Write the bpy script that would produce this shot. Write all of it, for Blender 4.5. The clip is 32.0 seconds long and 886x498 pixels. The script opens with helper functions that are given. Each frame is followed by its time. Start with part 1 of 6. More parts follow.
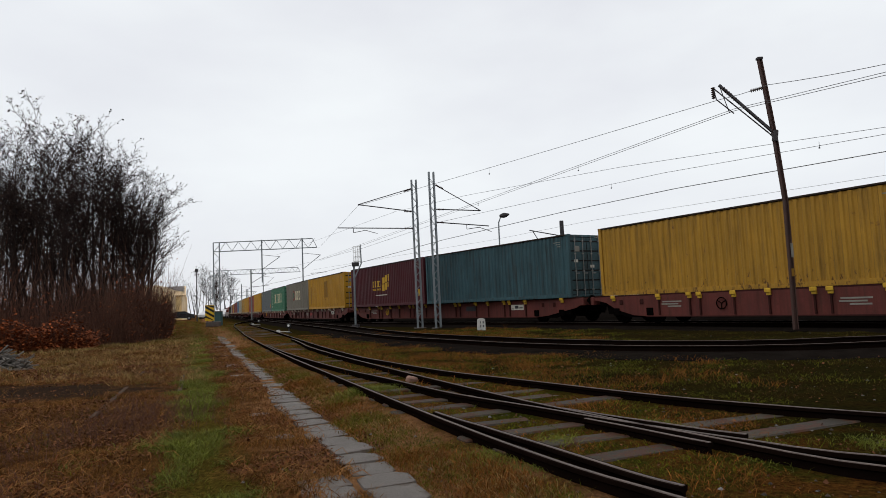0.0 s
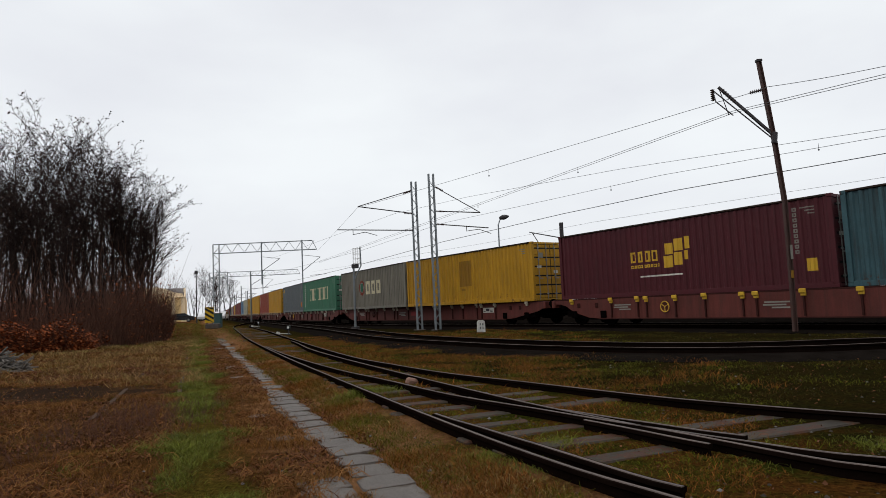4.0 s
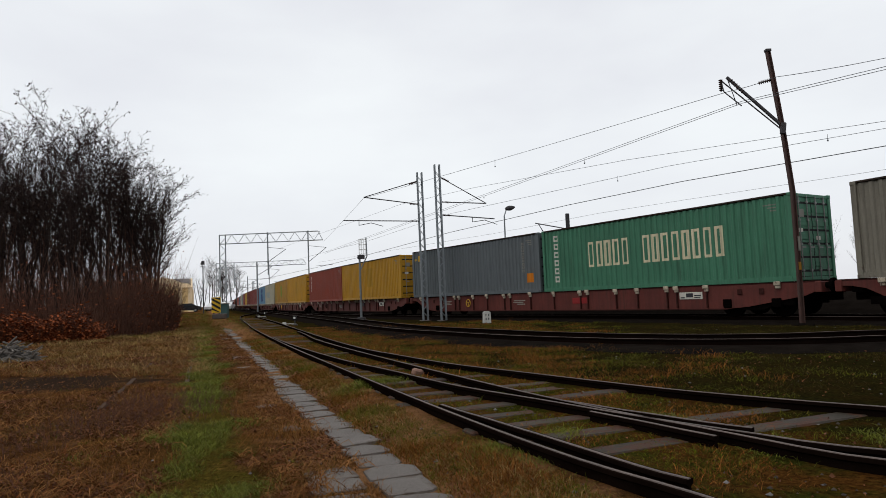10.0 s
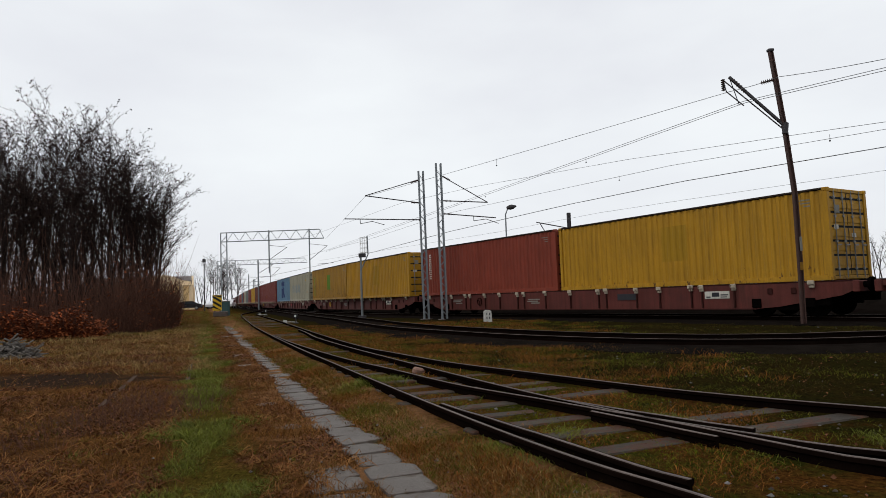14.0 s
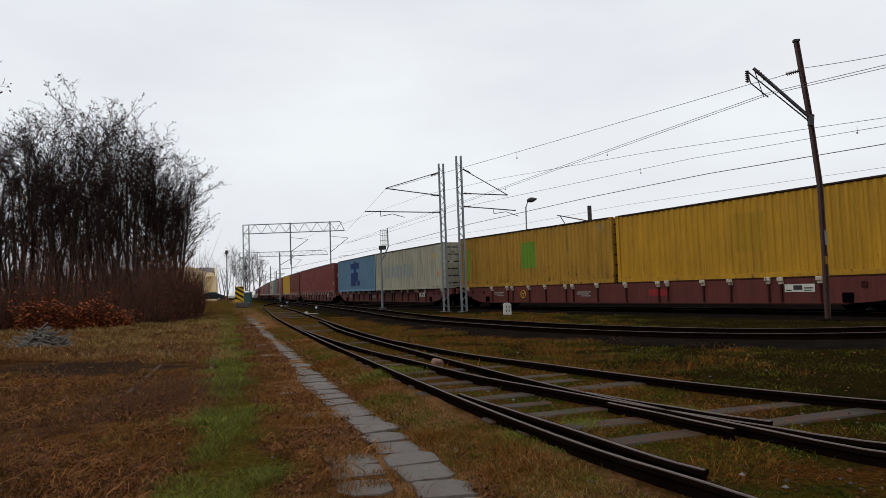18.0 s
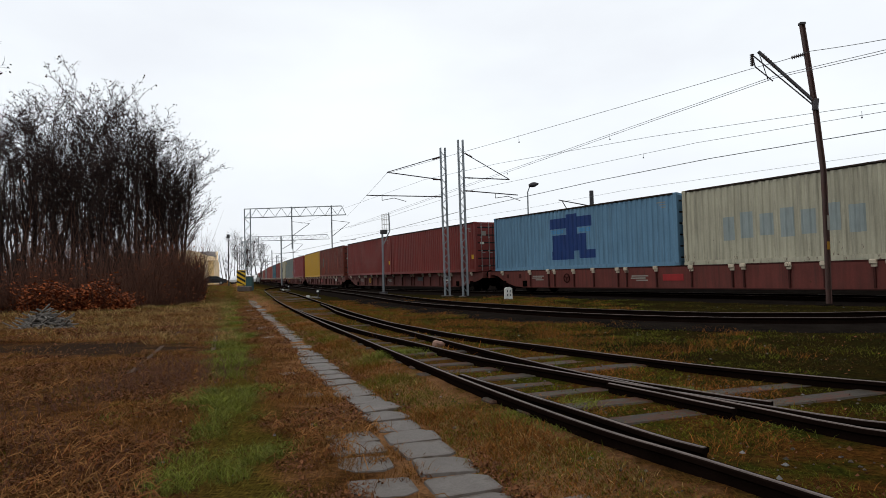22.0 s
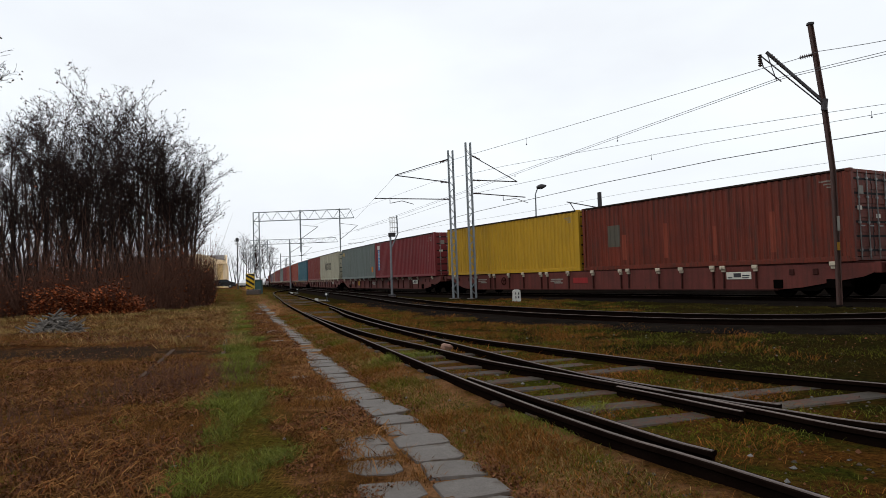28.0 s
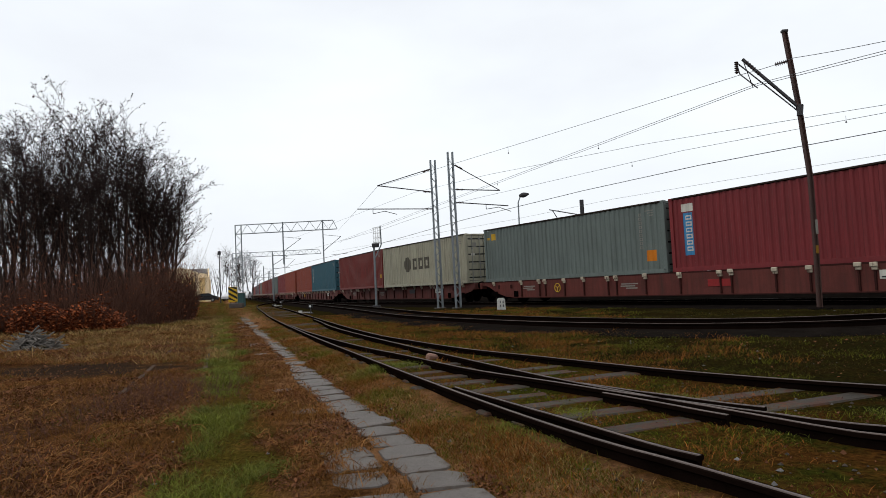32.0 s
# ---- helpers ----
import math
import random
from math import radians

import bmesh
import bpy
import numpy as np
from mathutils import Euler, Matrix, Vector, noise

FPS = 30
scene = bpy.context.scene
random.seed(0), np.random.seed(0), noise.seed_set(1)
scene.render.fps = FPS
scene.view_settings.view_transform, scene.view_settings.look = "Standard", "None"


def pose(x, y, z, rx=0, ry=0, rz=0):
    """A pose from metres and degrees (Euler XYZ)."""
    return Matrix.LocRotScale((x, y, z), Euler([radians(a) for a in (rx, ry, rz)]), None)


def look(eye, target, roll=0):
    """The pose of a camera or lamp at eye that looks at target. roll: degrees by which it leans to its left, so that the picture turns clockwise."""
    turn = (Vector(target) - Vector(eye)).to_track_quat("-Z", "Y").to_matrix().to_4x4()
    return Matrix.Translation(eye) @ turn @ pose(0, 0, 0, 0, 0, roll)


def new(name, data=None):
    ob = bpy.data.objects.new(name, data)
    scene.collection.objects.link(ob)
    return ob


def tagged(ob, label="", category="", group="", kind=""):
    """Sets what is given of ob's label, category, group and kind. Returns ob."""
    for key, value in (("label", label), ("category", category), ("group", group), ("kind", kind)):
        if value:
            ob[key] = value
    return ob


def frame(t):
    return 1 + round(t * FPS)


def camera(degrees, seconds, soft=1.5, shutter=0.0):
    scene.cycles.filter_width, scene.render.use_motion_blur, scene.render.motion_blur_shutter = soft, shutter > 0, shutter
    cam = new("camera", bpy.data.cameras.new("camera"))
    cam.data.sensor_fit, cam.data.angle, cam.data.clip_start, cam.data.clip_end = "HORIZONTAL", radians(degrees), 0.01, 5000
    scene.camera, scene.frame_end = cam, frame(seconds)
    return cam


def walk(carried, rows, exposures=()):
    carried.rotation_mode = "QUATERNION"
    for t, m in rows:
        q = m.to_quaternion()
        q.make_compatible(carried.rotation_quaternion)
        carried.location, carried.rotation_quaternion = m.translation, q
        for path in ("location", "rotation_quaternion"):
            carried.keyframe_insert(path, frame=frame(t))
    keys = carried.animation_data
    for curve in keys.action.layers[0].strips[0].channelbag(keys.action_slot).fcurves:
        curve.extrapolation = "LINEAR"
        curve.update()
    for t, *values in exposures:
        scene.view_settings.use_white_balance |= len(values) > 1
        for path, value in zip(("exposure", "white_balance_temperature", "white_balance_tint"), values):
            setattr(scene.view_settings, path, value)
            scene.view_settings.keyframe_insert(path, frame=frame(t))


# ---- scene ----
EYE = 1.131         # height of the camera over the rail heads, metres
cam = camera(68.56, 32.0, 0.8)


def aim(yaw, pitch, roll, dx, dy, dz):
    """The pose of the camera held by a hand beside the track; it leans to its right by roll."""
    return pose(dx, dy, EYE + dz, 0, 0, yaw) @ pose(0, 0, 0, 90 + pitch) @ pose(0, 0, 0, 0, 0, -roll)


PATH = [
    (0.0, aim(-0.14, 4.81, 2.56, -0.001, 0.008, 0.002)),
    (0.5, aim(-0.14, 4.59, 2.56, -0.007, 0.015, 0.001)),
    (1.0, aim(-0.13, 4.53, 2.51, -0.006, 0.013, 0.002)),
    (1.5, aim(-0.22, 4.76, 2.49, -0.004, 0.011, -0.002)),
    (2.0, aim(-0.25, 4.57, 2.29, -0.007, 0.016, 0.001)),
    (2.5, aim(-0.14, 4.57, 2.42, -0.008, 0.019, 0.005)),
    (3.0, aim(-0.29, 4.69, 2.63, -0.005, 0.023, -0.000)),
    (3.5, aim(-0.20, 5.05, 2.53, -0.002, 0.008, -0.003)),
    (5.5, aim(-0.02, 4.61, 2.72, 0.001, -0.005, 0.004)),
    (6.0, aim(-0.00, 4.68, 2.67, -0.000, 0.000, 0.000)),
    (6.5, aim(0.03, 4.82, 2.67, 0.003, -0.005, 0.001)),
    (7.0, aim(0.14, 4.74, 2.82, 0.006, -0.017, 0.004)),
    (7.5, aim(0.06, 4.55, 2.77, -0.000, 0.012, 0.004)),
    (8.0, aim(0.11, 4.70, 2.93, 0.006, -0.009, 0.006)),
    (8.5, aim(0.24, 4.65, 2.98, 0.006, -0.015, 0.009)),
    (9.0, aim(0.23, 4.54, 2.52, 0.001, -0.006, 0.008)),
    (9.5, aim(0.43, 4.22, 2.37, -0.007, 0.003, 0.006)),
    (10.0, aim(0.37, 4.19, 2.43, -0.007, 0.004, 0.005)),
    (10.5, aim(0.45, 4.10, 2.57, -0.005, 0.004, 0.013)),
    (11.0, aim(0.57, 4.11, 2.30, -0.006, -0.003, 0.013)),
    (11.5, aim(0.69, 4.18, 2.34, -0.006, -0.016, 0.014)),
    (12.0, aim(0.48, 4.54, 2.56, 0.001, -0.008, 0.010)),
    (12.5, aim(0.50, 4.39, 2.59, -0.003, -0.016, 0.011)),
    (13.0, aim(0.38, 4.31, 2.44, -0.005, -0.000, 0.012)),
    (13.5, aim(0.51, 4.23, 2.32, -0.005, 0.000, 0.009)),
    (14.0, aim(0.47, 4.08, 2.18, -0.010, 0.011, 0.008)),
    (14.5, aim(0.62, 4.06, 2.15, -0.012, -0.004, 0.010)),
    (16.5, aim(0.75, 4.72, 1.72, -0.007, 0.018, -0.011)),
    (17.0, aim(1.46, 4.42, 2.36, 0.007, -0.051, 0.002)),
    (17.5, aim(1.79, 4.60, 2.06, 0.010, -0.072, -0.005)),
    (18.0, aim(2.27, 3.50, 1.85, 0.006, -0.058, -0.002)),
    (18.5, aim(2.22, 2.68, 2.27, 0.007, -0.037, -0.005)),
    (19.0, aim(2.40, 2.99, 2.46, 0.014, -0.048, -0.016)),
    (19.5, aim(2.02, 2.01, 2.02, 0.009, -0.030, -0.020)),
    (20.0, aim(1.43, 2.21, 1.56, 0.001, -0.008, -0.044)),
    (20.5, aim(1.91, 1.99, 1.30, 0.007, -0.033, -0.041)),
    (21.0, aim(2.63, 1.48, 1.69, 0.008, -0.061, -0.042)),
    (21.5, aim(2.66, 1.73, 1.64, 0.006, -0.046, -0.045)),
    (22.0, aim(2.43, 2.20, 1.60, 0.002, -0.038, -0.050)),
    (22.5, aim(2.47, 2.23, 1.53, 0.004, -0.048, -0.049)),
    (23.0, aim(2.58, 2.24, 2.07, 0.008, -0.038, -0.045)),
    (23.5, aim(2.64, 2.08, 1.74, 0.008, -0.050, -0.043)),
    (24.0, aim(2.73, 2.11, 2.07, 0.004, -0.026, -0.044)),
    (24.5, aim(3.09, 2.21, 1.76, 0.003, -0.057, -0.040)),
    (25.0, aim(3.25, 2.49, 1.86, 0.010, -0.076, -0.036)),
    (25.5, aim(3.24, 2.42, 2.03, 0.014, -0.066, -0.039)),
    (27.5, aim(3.04, 2.53, 1.89, 0.009, -0.051, -0.042)),
    (28.0, aim(3.14, 2.42, 1.87, 0.008, -0.074, -0.034)),
    (28.5, aim(3.21, 2.32, 1.81, 0.007, -0.076, -0.029)),
    (29.0, aim(4.52, 2.51, 3.38, 0.021, -0.141, -0.013)),
    (29.5, aim(5.08, 3.02, 3.74, 0.037, -0.171, -0.009)),
    (30.0, aim(4.69, 3.29, 4.07, 0.034, -0.155, -0.015)),
    (30.5, aim(3.43, 3.50, 3.35, 0.028, -0.089, -0.031)),
    (31.0, aim(2.12, 4.01, 2.61, 0.018, -0.056, -0.047)),
    (31.5, aim(1.73, 3.71, 2.92, 0.010, -0.032, -0.049)),
    (32.0, aim(1.69, 3.22, 2.88, 0.013, -0.040, -0.043)),
]
walk(cam, PATH, ((0, 0.07, 6600, 10), (17, 0.07, 6600, 10), (19, 0.0, 6580, 10), (20, 0.18, 6550, 9), (25, 0.23, 6520, 9), (32, 0.23, 6520, 9)))

# ---- light ----
world = bpy.data.worlds.new("overcast_sky")
scene.world = world
world.use_nodes = True
wn, wl = world.node_tree.nodes, world.node_tree.links
bg = wn["Background"]
sky = wn.new("ShaderNodeTexSky")
sky.sky_type, sky.sun_disc = "NISHITA", False
sky.sun_elevation, sky.sun_rotation = radians(62), radians(-115)
sky_gain = wn.new("ShaderNodeMix")
sky_gain.data_type, sky_gain.blend_type = "RGBA", "MULTIPLY"
sky_gain.inputs[0].default_value = 1.0
wl.new(sky.outputs[0], sky_gain.inputs[6])
sky_gain.inputs[7].default_value = (0.1, 0.1, 0.1, 1)
wcoord = wn.new("ShaderNodeTexCoord")
wmap = wn.new("ShaderNodeMapping")
wmap.inputs["Scale"].default_value = (1.0, 1.0, 2.6)
cloud = wn.new("ShaderNodeTexNoise")
cloud.inputs["Scale"].default_value, cloud.inputs["Detail"].default_value = 1.7, 5.0
cramp = wn.new("ShaderNodeValToRGB")
cramp.color_ramp.elements[0].position, cramp.color_ramp.elements[0].color = 0.3, (0.72, 0.735, 0.80, 1)
cramp.color_ramp.elements[1].position, cramp.color_ramp.elements[1].color = 0.72, (0.90, 0.94, 0.97, 1)
wl.new(wcoord.outputs["Generated"], wmap.inputs[0])
wl.new(wmap.outputs[0], cloud.inputs["Vector"])
wl.new(cloud.outputs[0], cramp.inputs[0])
wmix = wn.new("ShaderNodeMix")
wmix.data_type = "RGBA"
wmix.inputs[0].default_value = 0.92
wl.new(sky_gain.outputs[2], wmix.inputs[6])
wl.new(cramp.outputs[0], wmix.inputs[7])
wl.new(wmix.outputs[2], bg.inputs[0])
bg.inputs[1].default_value = 1.0

sun = new("sun", bpy.data.lights.new("sun", "SUN"))
sun.data.energy, sun.data.angle, sun.data.color = 0.8, radians(40), (1.0, 0.97, 0.93)
sun.matrix_world = look((-12.5, -6, 26), (0, 0, 0))


# ---- materials ----
def nodes_of(name):
    m = bpy.data.materials.new(name)
    m.use_nodes = True
    return m, m.node_tree.nodes, m.node_tree.links


def noise_node(n, l, vector, scale, detail=4.0, w=None, rough=0.55):
    t = n.new("ShaderNodeTexNoise")
    t.noise_dimensions = "4D" if w is not None else "3D"
    t.inputs["Scale"].default_value, t.inputs["Detail"].default_value = scale, detail
    t.inputs["Roughness"].default_value = rough
    l.new(vector, t.inputs["Vector"])
    if w is not None:
        l.new(w, t.inputs["W"])
    return t.outputs[0]


def ramp_node(n, l, value, lo, hi, c0=(0, 0, 0, 1), c1=(1, 1, 1, 1)):
    r = n.new("ShaderNodeValToRGB")
    r.color_ramp.elements[0].position, r.color_ramp.elements[1].position = lo, hi
    r.color_ramp.elements[0].color, r.color_ramp.elements[1].color = c0, c1
    l.new(value, r.inputs[0])
    return r.outputs[0]


def mix_node(n, l, fac, a, b, mode="MIX"):
    m = n.new("ShaderNodeMix")
    m.data_type, m.blend_type = "RGBA", mode
    for socket, value in ((m.inputs[0], fac), (m.inputs[6], a), (m.inputs[7], b)):
        if isinstance(value, (int, float)):
            socket.default_value = value
        elif isinstance(value, tuple):
            socket.default_value = (*value[:3], 1)
        else:
            l.new(value, socket)
    return m.outputs[2]


def math_node(n, l, op, a, b=0.0):
    m = n.new("ShaderNodeMath")
    m.operation = op
    for socket, value in ((m.inputs[0], a), (m.inputs[1], b)):
        if isinstance(value, (int, float)):
            socket.default_value = value
        else:
            l.new(value, socket)
    return m.outputs[0]


def surface(name, base, rough=0.6, metal=0.0, var=0.3, scale=2.0, fine=30.0, bump=0.15, streak=0.0, rust=0.0,
            stain=(0.03, 0.022, 0.016), island=0.0, gloss=0.4, alt=None):
    """A worn surface: broad stains, fine grain, optional rain streaks and rust, and relief from the grain."""
    m, n, l = nodes_of(name)
    b = n["Principled BSDF"]
    coord = n.new("ShaderNodeTexCoord").outputs["Object"]
    info = n.new("ShaderNodeObjectInfo")
    w = math_node(n, l, "MULTIPLY", info.outputs["Random"], 40.0)
    broad = noise_node(n, l, coord, scale, 4.0, w)
    grain = noise_node(n, l, coord, fine, 5.0, w)
    dark = tuple(c * (1 - var) for c in base)
    light = tuple(min(1, c * (1 + var)) for c in base)
    colour = mix_node(n, l, ramp_node(n, l, broad, 0.3, 0.7), dark, light)
    colour = mix_node(n, l, 0.35, colour, ramp_node(n, l, grain, 0.3, 0.7, (*dark, 1), (*light, 1)))
    if streak:
        mp = n.new("ShaderNodeMapping")
        mp.inputs["Scale"].default_value = (3.0, 3.0, 0.22)
        l.new(coord, mp.inputs[0])
        lines = noise_node(n, l, mp.outputs[0], 2.2, 6.0, w, 0.7)
        fac = math_node(n, l, "MULTIPLY", ramp_node(n, l, lines, 0.5, 0.72), streak)
        colour = mix_node(n, l, fac, colour, stain)
        mp = n.new("ShaderNodeMapping")
        mp.inputs["Scale"].default_value = (6.0, 4.0, 0.35)
        l.new(coord, mp.inputs[0])
        lines = noise_node(n, l, mp.outputs[0], 1.0, 5.0, w, 0.65)
        fac = math_node(n, l, "MULTIPLY", ramp_node(n, l, lines, 0.42, 0.70), 0.2 + 0.35 * streak)
        colour = mix_node(n, l, fac, colour, tuple(c * 0.35 for c in base))
    if rust:
        spots = noise_node(n, l, coord, scale * 2.2, 8.0, w, 0.72)
        fac = ramp_node(n, l, spots, 0.74 - 0.2 * rust, 0.82 - 0.2 * rust)
        colour = mix_node(n, l, fac, colour, (0.10, 0.035, 0.014))
        if rust >= 0.3:
            # spots and short drips of rust, most of them low on the wall
            mp = n.new("ShaderNodeMapping")
            mp.inputs["Scale"].default_value = (1.0, 1.0, 0.45)
            l.new(coord, mp.inputs[0])
            drips = noise_node(n, l, mp.outputs[0], 7.0, 6.0, w, 0.7)
            xyz = n.new("ShaderNodeSeparateXYZ")
            l.new(coord, xyz.inputs[0])
            low = math_node(n, l, "MULTIPLY", xyz.outputs[2], 0.12)
            fac = ramp_node(n, l, math_node(n, l, "SUBTRACT", drips, low), 0.60 - 0.12 * rust, 0.66 - 0.12 * rust)
            colour = mix_node(n, l, math_node(n, l, "MULTIPLY", fac, 0.85), colour, (0.055, 0.020, 0.010))
    if island:
        geo = n.new("ShaderNodeNewGeometry")
        if alt:
            pick = math_node(n, l, "FRACT", math_node(n, l, "MULTIPLY", geo.outputs["Random Per Island"], 7.31))
            colour = mix_node(n, l, ramp_node(n, l, pick, 0.3, 0.9), colour, alt)
        fac = math_node(n, l, "MULTIPLY", geo.outputs["Random Per Island"], island)
        colour = mix_node(n, l, fac, colour, tuple(c * 0.25 for c in base))
    l.new(colour, b.inputs["Base Color"])
    l.new(ramp_node(n, l, broad, 0.2, 0.8, (rough * 0.8,) * 3 + (1,), (min(1, rough * 1.25),) * 3 + (1,)), b.inputs["Roughness"])
    b.inputs["Metallic"].default_value = metal
    b.inputs["Specular IOR Level"].default_value = gloss
    if bump:
        bp = n.new("ShaderNodeBump")
        bp.inputs["Strength"].default_value, bp.inputs["Distance"].default_value = bump, 0.01
        l.new(grain, bp.inputs["Height"])
        l.new(bp.outputs[0], b.inputs["Normal"])
    return m


# container paints, linear colours
PAINT = {key: surface("paint_" + key, rgb, 0.55, 0.0, var, 0.8, 18.0, 0.05, streak, rust, gloss=0.25)
         for key, rgb, var, streak, rust in (
    ("yellow", (0.43, 0.222, 0.012), 0.18, 0.35, 0.35), ("ochre", (0.36, 0.19, 0.02), 0.2, 0.6, 0.6),
    ("lemon", (0.43, 0.245, 0.014), 0.12, 0.2, 0.1),
    ("teal", (0.036, 0.082, 0.094), 0.35, 1.0, 0.3), ("plum", (0.066, 0.009, 0.013), 0.12, 0.2, 0.0),
    ("olive_grey", (0.175, 0.16, 0.125), 0.2, 0.6, 0.35), ("green", (0.05, 0.17, 0.10), 0.16, 0.35, 0.2),
    ("grey", (0.105, 0.12, 0.125), 0.12, 0.25, 0.05), ("brick_red", (0.23, 0.042, 0.022), 0.15, 0.25, 0.1),
    ("cream", (0.36, 0.34, 0.25), 0.15, 0.5, 0.3), ("blue", (0.10, 0.20, 0.29), 0.15, 0.35, 0.15),
    ("maroon", (0.16, 0.026, 0.02), 0.15, 0.35, 0.15), ("rust_red", (0.13, 0.022, 0.010), 0.3, 1.0, 0.4),
    ("crimson", (0.17, 0.022, 0.024), 0.15, 0.3, 0.1), ("grey_green", (0.13, 0.155, 0.14), 0.12, 0.3, 0.05),
    ("petrol", (0.03, 0.10, 0.13), 0.15, 0.3, 0.1))}
MARK = {key: surface("mark_" + key, rgb, 0.55, 0.0, 0.12, 3.0, 40.0, 0.0, 0.2, 0.0, gloss=0.2)
        for key, rgb in (("white", (0.55, 0.53, 0.46)), ("cream", (0.60, 0.54, 0.36)), ("gold", (0.55, 0.33, 0.03)),
                         ("ochre_dark", (0.24, 0.12, 0.012)), ("leaf_green", (0.12, 0.24, 0.02)), ("navy", (0.012, 0.035, 0.13)),
                         ("faded_grey", (0.22, 0.21, 0.18)), ("faded_blue", (0.24, 0.28, 0.27)), ("orange", (0.55, 0.17, 0.01)),
                         ("red", (0.24, 0.02, 0.02)), ("sky_blue", (0.05, 0.22, 0.42)), ("dark", (0.03, 0.03, 0.035)),
                         ("deep_green", (0.02, 0.12, 0.07)), ("dark_olive", (0.09, 0.08, 0.06)), ("ochre_faint", (0.36, 0.20, 0.012)), ("worn_red", (0.20, 0.042, 0.022)))}
wagon_red = surface("wagon_oxide_red", (0.105, 0.027, 0.021), 0.7, 0.0, 0.3, 1.3, 25.0, 0.08, 0.6, 0.3, gloss=0.2)
# near-black base colour stands in for the shadow under the wagons
wagon_dark = surface("shade_black_iron", (0.003, 0.0022, 0.002), 0.95, 0.0, 0.4, 2.0, 20.0, 0.2, gloss=0.0)
seal_black = surface("black_rubber", (0.012, 0.012, 0.012), 0.8, 0.0, 0.2, gloss=0.2)
dark_top_rail = surface("brown_black_top_rail", (0.03, 0.020, 0.015), 0.8, 0.0, 0.5, 2.0, 20.0, 0.1, gloss=0.1)
bar_steel = surface("dull_zinc_bars", (0.22, 0.22, 0.21), 0.5, 0.5, 0.3)
# dirty wagon red, darkened with the shadow at sill edge and stiffeners
wagon_red_dark = surface("shadowed_stained_oxide_red", (0.035, 0.011, 0.009), 0.85, 0.0, 0.4, 2.0, 20.0, 0.1, gloss=0.1)
spigot_paint = surface("chipped_cream_spigots", (0.40, 0.34, 0.25), 0.6, 0.0, 0.3, 6.0, 50.0, 0.1, 0.0, 0.4)
# rust taken down to near-black, with the shade of the rail sides included
rail_side = surface("shade_dark_rusted_rail", (0.006, 0.0035, 0.0026), 0.95, 0.0, 0.4, 3.0, 40.0, 0.3, gloss=0.0)
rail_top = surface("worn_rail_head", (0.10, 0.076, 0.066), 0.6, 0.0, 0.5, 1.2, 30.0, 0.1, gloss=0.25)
sleeper_wood = surface("weathered_sleeper", (0.042, 0.034, 0.025), 0.9, 0.0, 0.6, 2.5, 60.0, 0.4, 0.0, 0.75, island=0.0, gloss=0.2)
concrete = surface("wet_concrete", (0.090, 0.076, 0.067), 0.75, 0.0, 0.45, 5.0, 80.0, 0.35, gloss=0.2)
def slab_material():
    m, n, l = nodes_of("earth_stained_concrete_slab")
    b = n["Principled BSDF"]
    tex = n.new("ShaderNodeTexCoord").outputs["Object"]
    w = math_node(n, l, "MULTIPLY", n.new("ShaderNodeObjectInfo").outputs["Random"], 60.0)
    broad, grain = noise_node(n, l, tex, 2.2, 6.0, w, 0.65), noise_node(n, l, tex, 34.0, 6.0, w, 0.7)
    colour = mix_node(n, l, ramp_node(n, l, broad, 0.3, 0.7), (0.100, 0.086, 0.075), (0.165, 0.146, 0.130))
    colour = mix_node(n, l, ramp_node(n, l, grain, 0.35, 0.65), mix_node(n, l, 0.45, colour, (0.03, 0.022, 0.017)), colour)
    xyz = n.new("ShaderNodeSeparateXYZ")
    l.new(tex, xyz.inputs[0])
    edge = math_node(n, l, "MAXIMUM", math_node(n, l, "ABSOLUTE", xyz.outputs[0]), math_node(n, l, "ABSOLUTE", xyz.outputs[1]))
    fac = math_node(n, l, "ADD", edge, math_node(n, l, "MULTIPLY", math_node(n, l, "SUBTRACT", broad, 0.5), 0.9))
    fac = math_node(n, l, "ADD", fac, math_node(n, l, "MULTIPLY", math_node(n, l, "SUBTRACT", grain, 0.5), 0.25))
    colour = mix_node(n, l, ramp_node(n, l, fac, 0.40, 0.56), colour, (0.042, 0.024, 0.012))
    l.new(colour, b.inputs["Base Color"])
    b.inputs["Roughness"].default_value, b.inputs["Specular IOR Level"].default_value = 0.7, 0.25
    bp = n.new("ShaderNodeBump")
    bp.inputs["Strength"].default_value, bp.inputs["Distance"].default_value = 0.5, 0.02
    l.new(grain, bp.inputs["Height"])
    l.new(bp.outputs[0], b.inputs["Normal"])
    return m


slab_concrete = slab_material()
stone_white = surface("whitewashed_stone", (0.50, 0.49, 0.45), 0.8, 0.0, 0.3, 8.0, 60.0, 0.3)
zinc = surface("galvanised_steel", (0.20, 0.22, 0.23), 0.5, 0.55, 0.2, 4.0, 50.0, 0.05)
dark_steel = surface("dark_tarred_steel", (0.035, 0.032, 0.034), 0.65, 0.2, 0.3)
brown_steel = surface("rust_brown_steel_pole", (0.055, 0.026, 0.020), 0.75, 0.1, 0.35, 3.0, 40.0, 0.2, 0.0, 0.3)
wire_metal = surface("oxidised_copper_wire", (0.12, 0.125, 0.13), 0.6, 0.4, 0.1, bump=0.0)
insulator = surface("brown_porcelain", (0.05, 0.025, 0.02), 0.25, 0.0, 0.2)
bark = surface("dark_damp_bark", (0.036, 0.024, 0.020), 0.9, 0.0, 0.4, 3.0, 30.0, 0.5, gloss=0.1)
